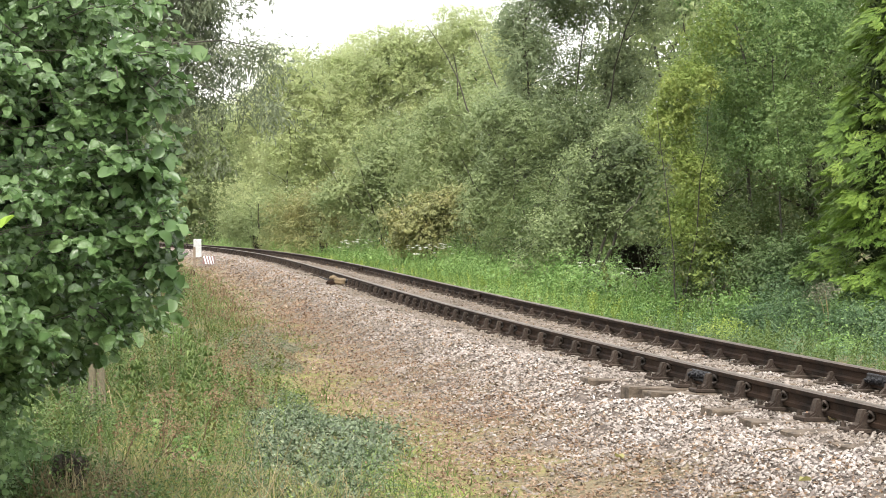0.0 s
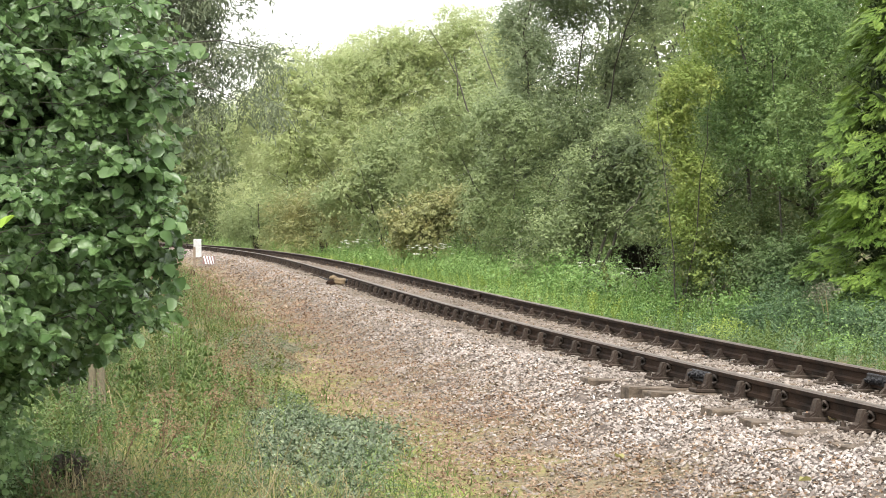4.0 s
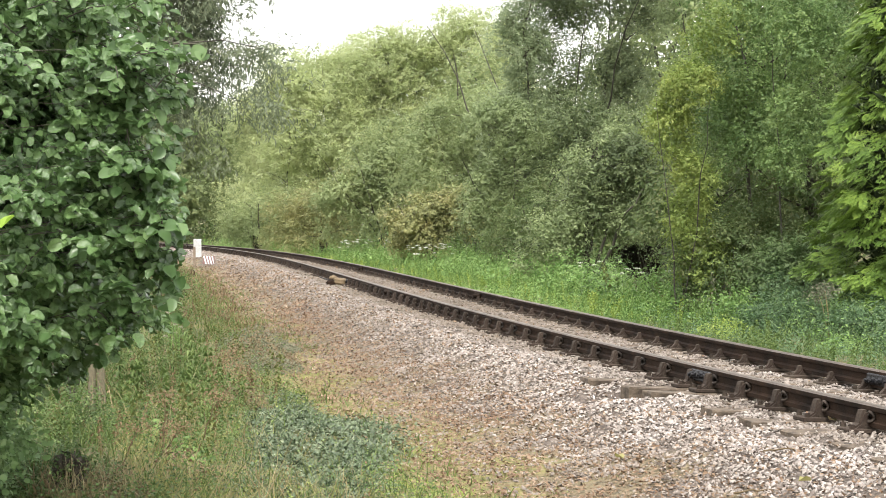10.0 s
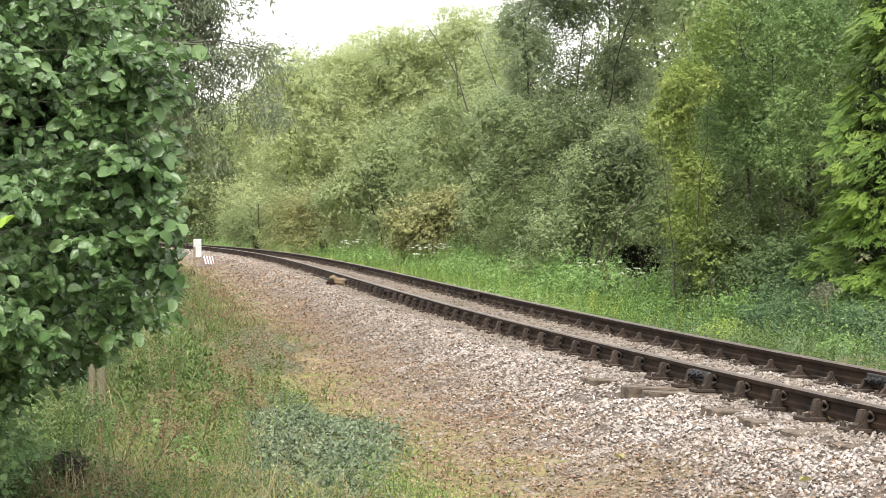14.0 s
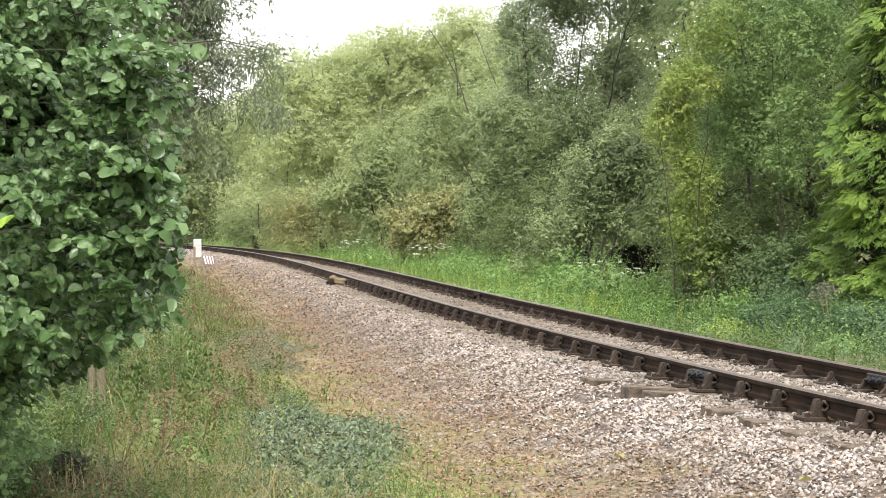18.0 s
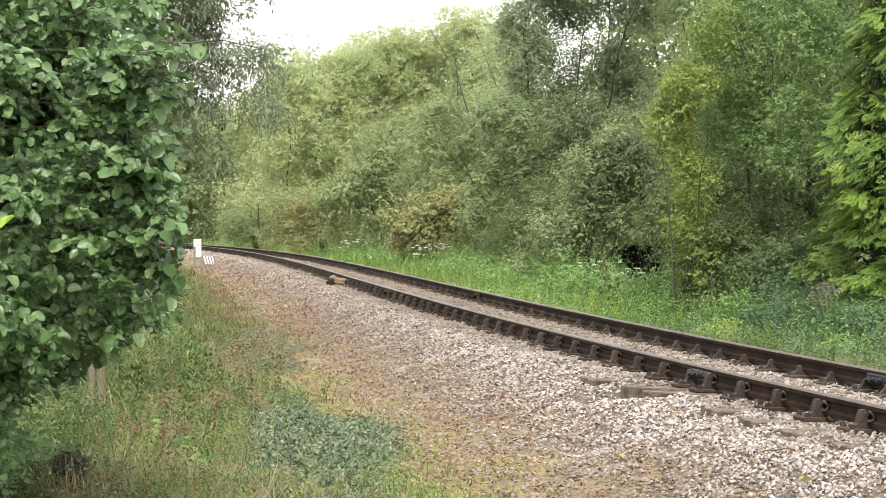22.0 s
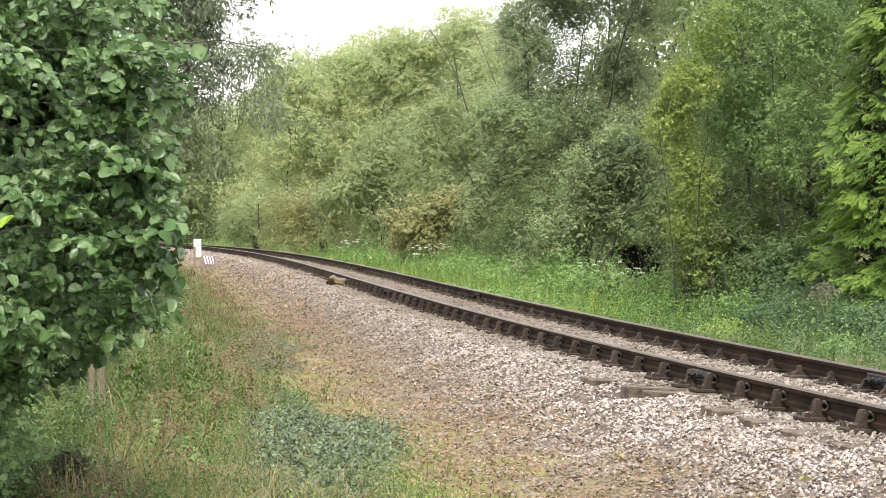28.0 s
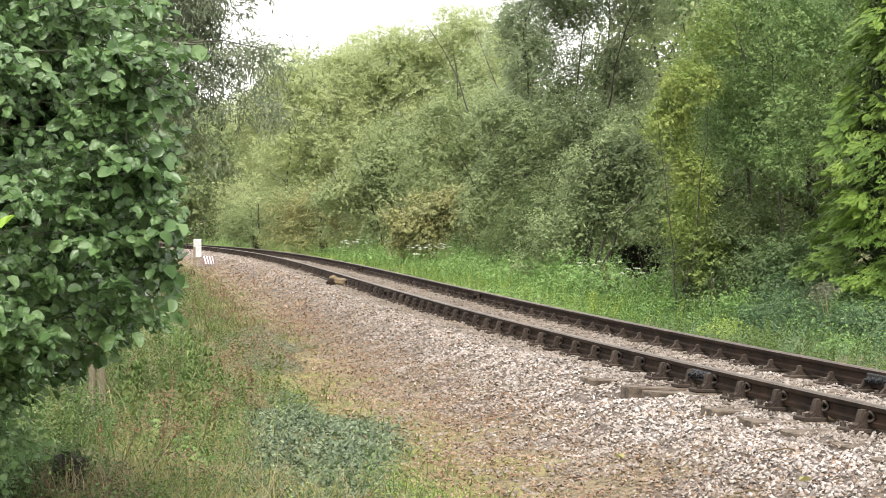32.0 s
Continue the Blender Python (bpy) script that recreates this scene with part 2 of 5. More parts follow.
SLEEPER = material("weathered_sleeper", [(0.045, 0.033, 0.023), (0.105, 0.080, 0.057), (0.20, 0.155, 0.112)], 0.9, by=11.0, grain=40, bump=0.9, stain=((0.075, 0.052, 0.038), 4.0, 0.6))
WHITE = material("white_paint", [(0.44, 0.44, 0.44), (0.58, 0.58, 0.58)], 0.55, by=14.0, grain=30)
RED = material("faded_red_paint", [(0.16, 0.085, 0.080), (0.24, 0.13, 0.12)], 0.6, by=20.0)
POST_WOOD = material("grey_post_wood", [(0.16, 0.12, 0.09), (0.28, 0.22, 0.17)], 0.9, by=8.0, grain=50, bump=0.5)
OLD_WOOD = material("green_old_wood", [(0.080, 0.072, 0.046), (0.18, 0.155, 0.10)], 0.9, by=12.0, grain=50, bump=0.6)
TAN = material("tan_housing", [(0.12, 0.085, 0.048), (0.22, 0.16, 0.09)], 0.75, by=9.0, grain=40, bump=0.4)


def ground_material():
    m = bpy.data.materials.new("ground_soil")
    m.use_nodes = True
    n, l = m.node_tree.nodes, m.node_tree.links
    b = n["Principled BSDF"]
    b.inputs["Roughness"].default_value = 0.95
    place = n.new("ShaderNodeTexCoord").outputs["Object"]

    def mottled(dark, light, scale):
        t = n.new("ShaderNodeTexNoise")
        t.inputs["Scale"].default_value, t.inputs["Detail"].default_value = scale, 8
        l.new(place, t.inputs["Vector"])
        r = n.new("ShaderNodeValToRGB")
        r.color_ramp.elements[0].position, r.color_ramp.elements[1].position = 0.35, 0.65
        r.color_ramp.elements[0].color, r.color_ramp.elements[1].color = (*dark, 1), (*light, 1)
        l.new(t.outputs["Fac"], r.inputs["Fac"])
        return r.outputs["Color"]

    def over(lower, upper, mask):
        a = n.new("ShaderNodeAttribute")
        a.attribute_name = mask
        t = n.new("ShaderNodeTexNoise")
        t.inputs["Scale"].default_value, t.inputs["Detail"].default_value = 5.0, 7
        l.new(place, t.inputs["Vector"])
        add = n.new("ShaderNodeMath")
        l.new(a.outputs["Fac"], add.inputs[0])
        l.new(t.outputs["Fac"], add.inputs[1])
        r = n.new("ShaderNodeMapRange")
        r.inputs["From Min"].default_value, r.inputs["From Max"].default_value = 0.85, 1.15
        l.new(add.outputs[0], r.inputs["Value"])
        mix = n.new("ShaderNodeMixRGB")
        l.new(r.outputs[0], mix.inputs["Fac"])
        l.new(lower, mix.inputs["Color1"])
        l.new(upper, mix.inputs["Color2"])
        return mix.outputs[0]

    soil = mottled((0.066, 0.064, 0.028), (0.15, 0.14, 0.056), 9.0)
    moss = mottled((0.10, 0.095, 0.030), (0.22, 0.19, 0.070), 14.0)
    litter = mottled((0.075, 0.060, 0.034), (0.21, 0.165, 0.10), 22.0)
    grit = mottled((0.045, 0.034, 0.027), (0.15, 0.12, 0.10), 30.0)
    colour = over(over(over(soil, moss, "moss"), litter, "litter"), grit, "ballast")
    l.new(colour, b.inputs["Base Color"])
    t = n.new("ShaderNodeTexNoise")
    t.inputs["Scale"].default_value, t.inputs["Detail"].default_value = 35.0, 6
    l.new(place, t.inputs["Vector"])
    bp = n.new("ShaderNodeBump")
    bp.inputs["Strength"].default_value, bp.inputs["Distance"].default_value = 0.8, 0.03
    l.new(t.outputs["Fac"], bp.inputs["Height"])
    l.new(bp.outputs[0], b.inputs["Normal"])
    return m


SOIL = ground_material()


# ---- building helpers ----
def fast_mesh(name, verts, faces, mat):
    """A mesh from arrays: verts (n, 3), faces (m, k)."""
    verts, faces = np.asarray(verts, np.float32), np.asarray(faces, np.int32)
    me = bpy.data.meshes.new(name)
    m, k = faces.shape
    me.vertices.add(len(verts))
    me.vertices.foreach_set("co", verts.ravel())
    me.loops.add(m * k)
    me.loops.foreach_set("vertex_index", faces.ravel())
    me.polygons.add(m)
    me.polygons.foreach_set("loop_start", np.arange(0, m * k, k, dtype=np.int32))
    me.update(calc_edges=True)
    me.materials.append(mat)
    return me


def unit(v):
    return v / np.maximum(np.linalg.norm(v, axis=-1, keepdims=True), 1e-9)


def scatter(template, at, up, ahead, size):
    """Copies of a small template (verts, faces) at places: its z along up, its y towards ahead, at its size each."""
    tv, tf = np.asarray(template[0], float), np.asarray(template[1], int)
    up = unit(up)
    ahead = unit(ahead - up * (ahead * up).sum(1, keepdims=True))
    side = np.cross(ahead, up)
    size = np.broadcast_to(np.asarray(size, float), (len(at),) if np.ndim(size) < 2 else np.shape(size))
    if size.ndim == 1:
        size = np.stack([size] * 3, 1)
    v = (at[:, None, :] + tv[None, :, 0:1] * side[:, None, :] * size[:, None, 0:1]
         + tv[None, :, 1:2] * ahead[:, None, :] * size[:, None, 1:2] + tv[None, :, 2:3] * up[:, None, :] * size[:, None, 2:3])
    f = tf[None] + (np.arange(len(at)) * len(tv))[:, None, None]
    return v.reshape(-1, 3), f.reshape(-1, tf.shape[1])


def merge(pieces):
    vs, fs, k = [], [], 0
    for v, f in pieces:
        vs.append(v)
        fs.append(np.asarray(f) + k)
        k += len(v)
    return np.concatenate(vs), np.concatenate(fs)


def tube(points, radii, sides=6):
    """A bent, tapering tube of quads through the points."""
    p, r = np.asarray(points, float), np.asarray(radii, float)
    way = unit(np.gradient(p, axis=0))
    ref = np.where(np.abs(way[:, 2:3]) > 0.9, np.array([[1.0, 0, 0]]), np.array([[0, 0, 1.0]]))
    a = unit(np.cross(way, ref))
    b = np.cross(way, a)
    t = np.arange(sides) * 2 * np.pi / sides
    v = (p[:, None] + r[:, None, None] * (np.cos(t)[None, :, None] * a[:, None] + np.sin(t)[None, :, None] * b[:, None])).reshape(-1, 3)
    f = [(i * sides + j, i * sides + (j + 1) % sides, (i + 1) * sides + (j + 1) % sides, (i + 1) * sides + j)
         for i in range(len(p) - 1) for j in range(sides)]
    return v, np.array(f)


def limb(a, b, r0, r1, r, bow=0.12, steps=5, sides=6):
    """A slightly crooked limb from a to b."""
    t = np.linspace(0, 1, steps + 1)[:, None]
    a, b = np.asarray(a, float), np.asarray(b, float)
    length = np.linalg.norm(b - a)
    p = a + (b - a) * t + r.normal(0, bow * length / 4, (steps + 1, 3)) * np.sin(t * np.pi)
    p[:, 2] += (np.sin(t * np.pi) * length * bow * 0.5)[:, 0]
    return tube(p, np.linspace(r0, r1, steps + 1), sides)


def child(name, mesh, parent, label="", at=None):
    ob = new(name, mesh)
    ob.parent = parent
    if at is not None:
        ob.matrix_basis = at
    if label:
        tagged(ob, label)
    return ob


def part(name, bm, mat, parent, label="", at=None):
    me = bpy.data.meshes.new(name)
    bm.to_mesh(me)
    bm.free()
    me.materials.append(mat)
    return child(name, me, parent, label, at)


def box(bm, size, at=(0, 0, 0), bevel=0.0, turn=None):
    m = Matrix.Translation(at) @ (turn or Matrix()) @ Matrix.Diagonal((*size, 1))
    made = bmesh.ops.create_cube(bm, size=1, matrix=m)["verts"]
    if bevel:
        edges = list({e for v in made for e in v.link_edges})
        bmesh.ops.bevel(bm, geom=edges, offset=bevel, segments=1, affect="EDGES")
    return bm


def rod(bm, a, b, r0, r1=None, sides=10):
    a, b = Vector(a), Vector(b)
    m = Matrix.Translation((a + b) / 2) @ (b - a).to_track_quat("Z", "Y").to_matrix().to_4x4()
    bmesh.ops.create_cone(bm, cap_ends=True, segments=sides, radius1=r0, radius2=r0 if r1 is None else r1, depth=(b - a).length, matrix=m)
    return bm


# leaf shapes: y runs from stalk to tip, z is the upper face
ROUND_LEAF = ([(0, 0, 0), (0, .35, -.08), (0, .70, -.14), (0, 1.0, -.24), (-.18, .07, .08), (-.35, .33, .22), (-.38, .64, .08), (-.23, .93, -.10), (.18, .07, .06), (.36, .33, .10), (.38, .64, .20), (.22, .95, .0)],
              [(0, 1, 5, 4), (1, 2, 6, 5), (2, 3, 7, 6), (0, 8, 9, 1), (1, 9, 10, 2), (2, 10, 11, 3)])
BROAD_LEAF = ([(0, 0, 0), (0, 1.0, -.18), (-.32, .26, .10), (-.38, .72, .10), (.32, .26, .10), (.38, .72, .10)], [(0, 4, 5, 1), (0, 1, 3, 2)])
BROAD_TRI = ([(0, 0, 0), (-.38, .34, .06), (-.24, .82, .02), (0, 1, -.1), (.24, .82, .02), (.38, .34, .06)], [(0, 5, 4), (0, 4, 3), (0, 3, 2), (0, 2, 1)])
OVAL_LEAF = ([(0, 0, 0), (-.3, .45, .06), (0, 1, -.12), (.3, .45, .06)], [(0, 3, 2), (0, 2, 1)])
TRI_LEAF = ([(-.34, .22, .04), (.34, .22, .04), (0, 1.05, -.12)], [(0, 1, 2)])
NARROW_LEAF = ([(0, 0, 0), (-.13, .4, .03), (0, 1, -.2), (.13, .4, .03)], [(0, 3, 2), (0, 2, 1)])
SHORT_BLADE = ([(-.5, 0, 0), (.5, 0, 0), (.05, .30, 1.0), (-.05, .30, 1.0)], [(0, 1, 2, 3)])
BLADE = ([(-.5, 0, 0), (.5, 0, 0), (-.36, .1, .55), (.36, .1, .55), (-.03, .42, 1.0), (.03, .42, 1.0)], [(0, 1, 3, 2), (2, 3, 5, 4)])


def spray_shape():
    """A flat, drooping conifer spray: an axis with pairs of short blunt fingers."""
    v, f = [], []

    def finger(bx, by, ex, ey, wide):
        def low(x, y):
            return (x, y, -.16 * y * y - .30 * x * x)
        mx, my = bx + (ex - bx) * .62, by + (ey - by) * .62
        n = math.hypot(ex - bx, ey - by)
        px, py = -(ey - by) / n * wide, (ex - bx) / n * wide
        k = len(v)
        v.extend([low(bx, by), low(mx - px, my - py), low(ex, ey), low(mx + px, my + py)])
        f.extend([(k, k + 1, k + 2), (k, k + 2, k + 3)])

    for i, reach in enumerate((.20, .28, .30, .26, .17)):
        y = .0 + i * .165
        for sx in (-1, 1):
            finger(0, y, sx * reach, y + reach * .95, .062)
    finger(0, .62, 0, 1.08, .055)
    return v, f


SPRAY = spray_shape()


# ---- ground ----
def build_ground():
    def axis(lo, hi, mid0, mid1, fine, grow):
        a = list(np.arange(mid0, mid1, fine))
        step, p = fine, a[-1]
        while p < hi:
            step *= grow
            p += step
            a.append(p)
        step, p = fine, a[0]
        while p > lo:
            step *= grow
            p -= step
            a.insert(0, p)
        return np.array(a)

    xs, ys = axis(-700, 700, -9, 9, 0.17, 1.13), axis(-300, 900, 10, 42, 0.22, 1.09)
    x, y = [g.ravel() for g in np.meshgrid(xs, ys)]
    s, d = along(x, y)
    z = ground_sd(s, d, x, y)
    nx = len(xs)
    i = np.arange(len(ys) - 1)[:, None] * nx + np.arange(nx - 1)[None]
    f = np.stack([i, i + 1, i + 1 + nx, i + nx], -1).reshape(-1, 4)
    me = fast_mesh("ground", np.stack([x, y, z], 1), f, SOIL)
    wob = waves(x, y, 1.8, 11) * 0.3
    inside = (s > -39) & (s < 180)
    masks = {"ballast": np.clip((d + 2.45 + wob) / 0.5, 0, 1) * np.clip((1.75 - d) / 0.3, 0, 1) * inside,
             "litter": np.clip((d + 3.0 + wob) / 0.5, 0, 1) * np.clip((1.9 - d) / 0.3, 0, 1) * inside,
             "moss": np.clip((d + 4.2 + wob) / 0.6, 0, 1) * np.clip((0 - d) / 0.3, 0, 1) * inside}
    for k, v in masks.items():
        me.attributes.new(k, "FLOAT", "POINT").data.foreach_set("value", v.astype(np.float32))
    me.polygons.foreach_set("use_smooth", np.ones(len(f), bool))
    tagged(new("ground", me), "grassy earth beside the ballasted railway line", "ground", kind="structure")


build_ground()


# ---- the track ----
RAIL_D = 0.7525
RAIL_LENGTH = SJ + 23 * SP


def track_pose(s, d, z=0.0, turn=0.0):
    x, y, h = [float(v) for v in on_track(s, d)]
    m = pose(x, y, float(track_z(s, d)) + z, 0, 0, math.degrees(h) + turn)
    return m @ Matrix.Rotation(-math.atan(CANT), 4, "Y")


def rail_mesh(s0, s1, d, step=0.5):
    """A bullhead rail swept from s0 to s1."""
    outline = [(-.028, .045), (.028, .045), (.030, .075), (.010, .092), (.010, .140), (.033, .150), (.035, .178), (.024, .190), (-.024, .190), (-.035, .178), (-.033, .150), (-.010, .140), (-.010, .092), (-.030, .075)]
    n = max(2, int((s1 - s0) / step) + 1)
    ss = np.linspace(s0, s1, n)
    v = []
    for s in ss:
        for q, z in outline:
            x, y, _ = on_track(s, d + q)
            v.append((float(x), float(y), z + float(track_z(s, d + q))))
    k = len(outline)
    f = [(i * k + j, (i + 1) * k + j, (i + 1) * k + (j + 1) % k, i * k + (j + 1) % k) for i in range(n - 1) for j in range(k)]
    me = bpy.data.meshes.new("rail")
    me.from_pydata(v, [], f + [tuple(range(k - 1, -1, -1)), tuple(range((n - 1) * k, n * k))])
    me.materials.append(RAIL)
    me.materials.append(RAIL_TOP)
    for p in me.polygons:
        if p.index < (n - 1) * k and p.index % k in (6, 7, 8):
            p.material_index = 1
    return me


def chair_mesh(fine):
    """A cast chair: a base plate, an outer and an inner jaw; -x is the outer side."""
    bm = bmesh.new()
    box(bm, (.37, .20, .030), (0, 0, .015), .006)
    box(bm, (.13, .13, .020), (0, 0, .036))
    for side, top in ((-1, .150), (1, .112)):
        prof = [(.135, .028), (.030, .028), (.030, .072), (.0385, .085), (.040, top), (.066, top - .004), (.076, top - .03), (.088, .062)]
        for half, y0, y1 in ((0, -.040, .040), (1, -.056, -.040), (2, .040, .056)) if side < 0 else ((0, -.024, .024), (1, -.050, -.024), (2, .024, .050)):
            k = 1.0 if half == 0 else 0.86 if side < 0 else 0.62
            ring = []
            for y in (y0, y1):
                ring.append([bm.verts.new((side * x * (1 if x < .05 else k), y, .028 + (z - .028) * (k if z > .05 else 1))) for x, z in prof])
            n = len(prof)
            for i in range(n):
                bm.faces.new((ring[0][i], ring[0][(i + 1) % n], ring[1][(i + 1) % n], ring[1][i]))
            bm.faces.new(ring[0][::-1])
            bm.faces.new(ring[1])
    if fine:
        for sx, sy in ((-.150, .075), (-.150, -.075), (.150, 0)):
            rod(bm, (sx, sy, .028), (sx, sy, .058), .019, sides=6)
    bmesh.ops.recalc_face_normals(bm, faces=bm.faces)
    me = bpy.data.meshes.new("chair")
    bm.to_mesh(me)
    bm.free()
    me.materials.append(CHAIR)
    return me


def key_mesh():
    """A coiled steel key wedged between jaw and rail web."""
    pieces = []
    for turn in (0.0, 0.9):
        t = np.linspace(0, 4.6, 9) + turn
        p = np.stack([-.030 + .012 * np.cos(t * 2), -.085 + .034 * np.cos(t), .108 + .032 * np.sin(t)], 1)
        pieces.append(tube(p, np.full(9, .011), 5))
    pieces.append(tube([(-.026, -.075, .112), (-.026, .0, .112), (-.026, .085, .112)], [.020, .022, .020], 6))
    v, f = merge(pieces)
    return fast_mesh("key", v, f, KEY)


def sleeper_mesh(seed):
    r = np.random.default_rng(seed)
    bm = bmesh.new()
    box(bm, (2.60, .25, .13), (0, 0, -.065), .010)
    bmesh.ops.subdivide_edges(bm, edges=[e for e in bm.edges if abs(e.verts[0].co.x - e.verts[1].co.x) > 1], cuts=9)
    for v in bm.verts:
        v.co += Vector((r.normal(0, .004), r.normal(0, .005), r.normal(0, .004)))
    me = bpy.data.meshes.new("sleeper")
    bm.to_mesh(me)
    bm.free()
    me.materials.append(SLEEPER)
    return me


def build_track():
    root = tagged(new("railway_track"), "single railway line with rusty rails on chairs and weathered wooden sleepers", "railway track")
    for d in (-RAIL_D, RAIL_D):
        for k in range(-2, 7):
            child("rail", rail_mesh(k * RAIL_LENGTH + .003, (k + 1) * RAIL_LENGTH - .003, d, 0.5 if k < 2 else 1.5), root)
    chair_a, chair_b, key, timbers = chair_mesh(True), chair_mesh(False), key_mesh(), [sleeper_mesh(i) for i in range(5)]
    r = np.random.default_rng(21)
    for k in range(-2, 6):
        for j in range(24):
            s = k * RAIL_LENGTH + SJ / 2 + j * SP
            if s < -31 or s > 105:
                continue
            slip = float(r.normal(0, .035)) - (.09 if abs(s) < 1 else .05 if -5 < s < 4 else 0)
            if -5 < s < .5:
                slip = {0: -.05, 1: -.01, 2: .14, 3: -.03, 4: -.02, 5: .0, 6: .04}.get(round((SJ / 2 - s + .30) / SP), slip)
            child("sleeper", timbers[r.integers(5)], root, at=track_pose(s, slip, 0, float(r.normal(0, .6))))
            for side in (-1, 1):
                c = child("chair", chair_a if s < 22 else chair_b, root, at=track_pose(s, side * RAIL_D, 0.001, 0 if side < 0 else 180))
                if s < 45:
                    child("key", key, c)
    for k in range(0, 3):
        for d in (-RAIL_D, RAIL_D):
            for face in (-1, 1):
                bm = bmesh.new()
                box(bm, (.044, .50, .098), (face * .028, 0, .112), .014)
                plate = part("fishplate", bm, GREASE if k == 0 else RAIL, root, "black greased steel fishplate" if k == 0 else "rusty steel fishplate", track_pose(k * RAIL_LENGTH, d))
                for y in (-.17, -.06, .06, .17):
                    bm = bmesh.new()
                    z, out = .112 + .012 * math.sin(y * 60 + d), .068 + .018 * math.sin(y * 47 + face)
                    rod(bm, (face * .040, y, z), (face * out, y, z), .033, .026, sides=6)
                    rod(bm, (face * out, y, z), (face * (out + .018), y, z), .014, sides=8)
                    part("bolt", bm, GREASE if k == 0 else RAIL, plate)


build_track()


# ---- trees and shrubs ----
SWAYING = []


def sphere(r, n):
    return unit(r.normal(size=(n, 3)))


def foliage(r, centre, radii, count, size, shape, lobes=None, droop=0.2, inner=0.16, gaps=0.0, shoot=4.0, calm=.40):
    """Leaves on short shoots over the upper, outer sides of many rounded boughs; returns the arrays and some limb ends."""
    centre, radii = np.asarray(centre, float), np.asarray(radii, float)
    n = int(count / 8 * (1.08 + max(0, gaps)))
    lobes = lobes or int(np.clip(14 + radii.mean() * 16, 16, 60))
    lu = sphere(r, lobes)
    mid = centre + lu * radii * r.uniform(.30, .95, (lobes, 1))
    axis = unit(lu * np.array([.8, .8, .5]) + np.array([0, 0, .55]) + r.normal(0, .2, (lobes, 3)))
    rad = radii.mean() * r.uniform(.18, .40, lobes)
    own = r.choice(lobes, n, p=rad ** 2 / (rad ** 2).sum())
    u, ax = sphere(r, n), axis[own]
    rise = (u * ax).sum(1, keepdims=True)
    u = np.where((rise < -.1) & (r.random((n, 1)) < .82), u - 2 * rise * ax, u)
    rise = (u * ax).sum(1, keepdims=True)
    shell = .60 + .40 * r.random((n, 1)) ** .6 + (r.random((n, 1)) < .12) * r.uniform(.1, .5, (n, 1))
    at = mid[own] + (u - .35 * rise * ax) * rad[own][:, None] * shell
    loose = centre + u * radii * (.25 + .75 * r.random((n, 1)) ** .45)
    at = np.where(r.random((n, 1)) < .91, at, loose)
    k3 = sphere(r, 6) * r.uniform(1.6, 3.6, (6, 1)) / radii.mean() * 1.5
    dense = np.sin(at @ k3.T + r.uniform(0, 6, 6)).sum(1) / 1.8
    front = ((at - centre) / radii) @ np.array([-.4, -.9, 0.1]) > -.3
    kept = (dense > -.95 + gaps) & (front | (r.random(n) < .4))
    at, u = at[kept], u[kept]
    n = len(at)
    way = unit(u * .8 + np.array([0, 0, .30 - droop]) + r.normal(0, .5, (n, 3)))
    length = size * shoot * r.uniform(.6, 1.4, n)
    side = unit(np.cross(way, np.array([0, 0, 1.0]) + r.normal(0, .3, (n, 3))))
    places, ups, aheads = [], [], []
    for j in range(8):
        sgn = 1 if j % 2 else -1
        places.append(at + way * (length * (j + .4) / 8)[:, None] + r.normal(0, size * .25, (n, 3)))
        aheads.append(side * sgn * .8 + way * .6 + np.array([0, 0, -.25 - droop]) + r.normal(0, .35, (n, 3)))
        ups.append(np.array([0, 0, .62]) + u * .75 + r.normal(0, calm, (n, 3)))
    places, ups, aheads = np.concatenate(places), np.concatenate(ups), np.concatenate(aheads)
    v, f = scatter(shape, places, ups, aheads, size * r.uniform(.6, 1.25, len(places)))
    m = int(count * inner)
    if m:
        ins = centre + sphere(r, m) * radii * .74 * r.random((m, 1)) ** .4
        v2, f2 = scatter(shape, ins, sphere(r, m), sphere(r, m), size * 1.3 * r.uniform(.7, 1.2, m))
        v, f = merge([(v, f), (v2, f2)])
    return v, f, at[::max(1, n // 40)]


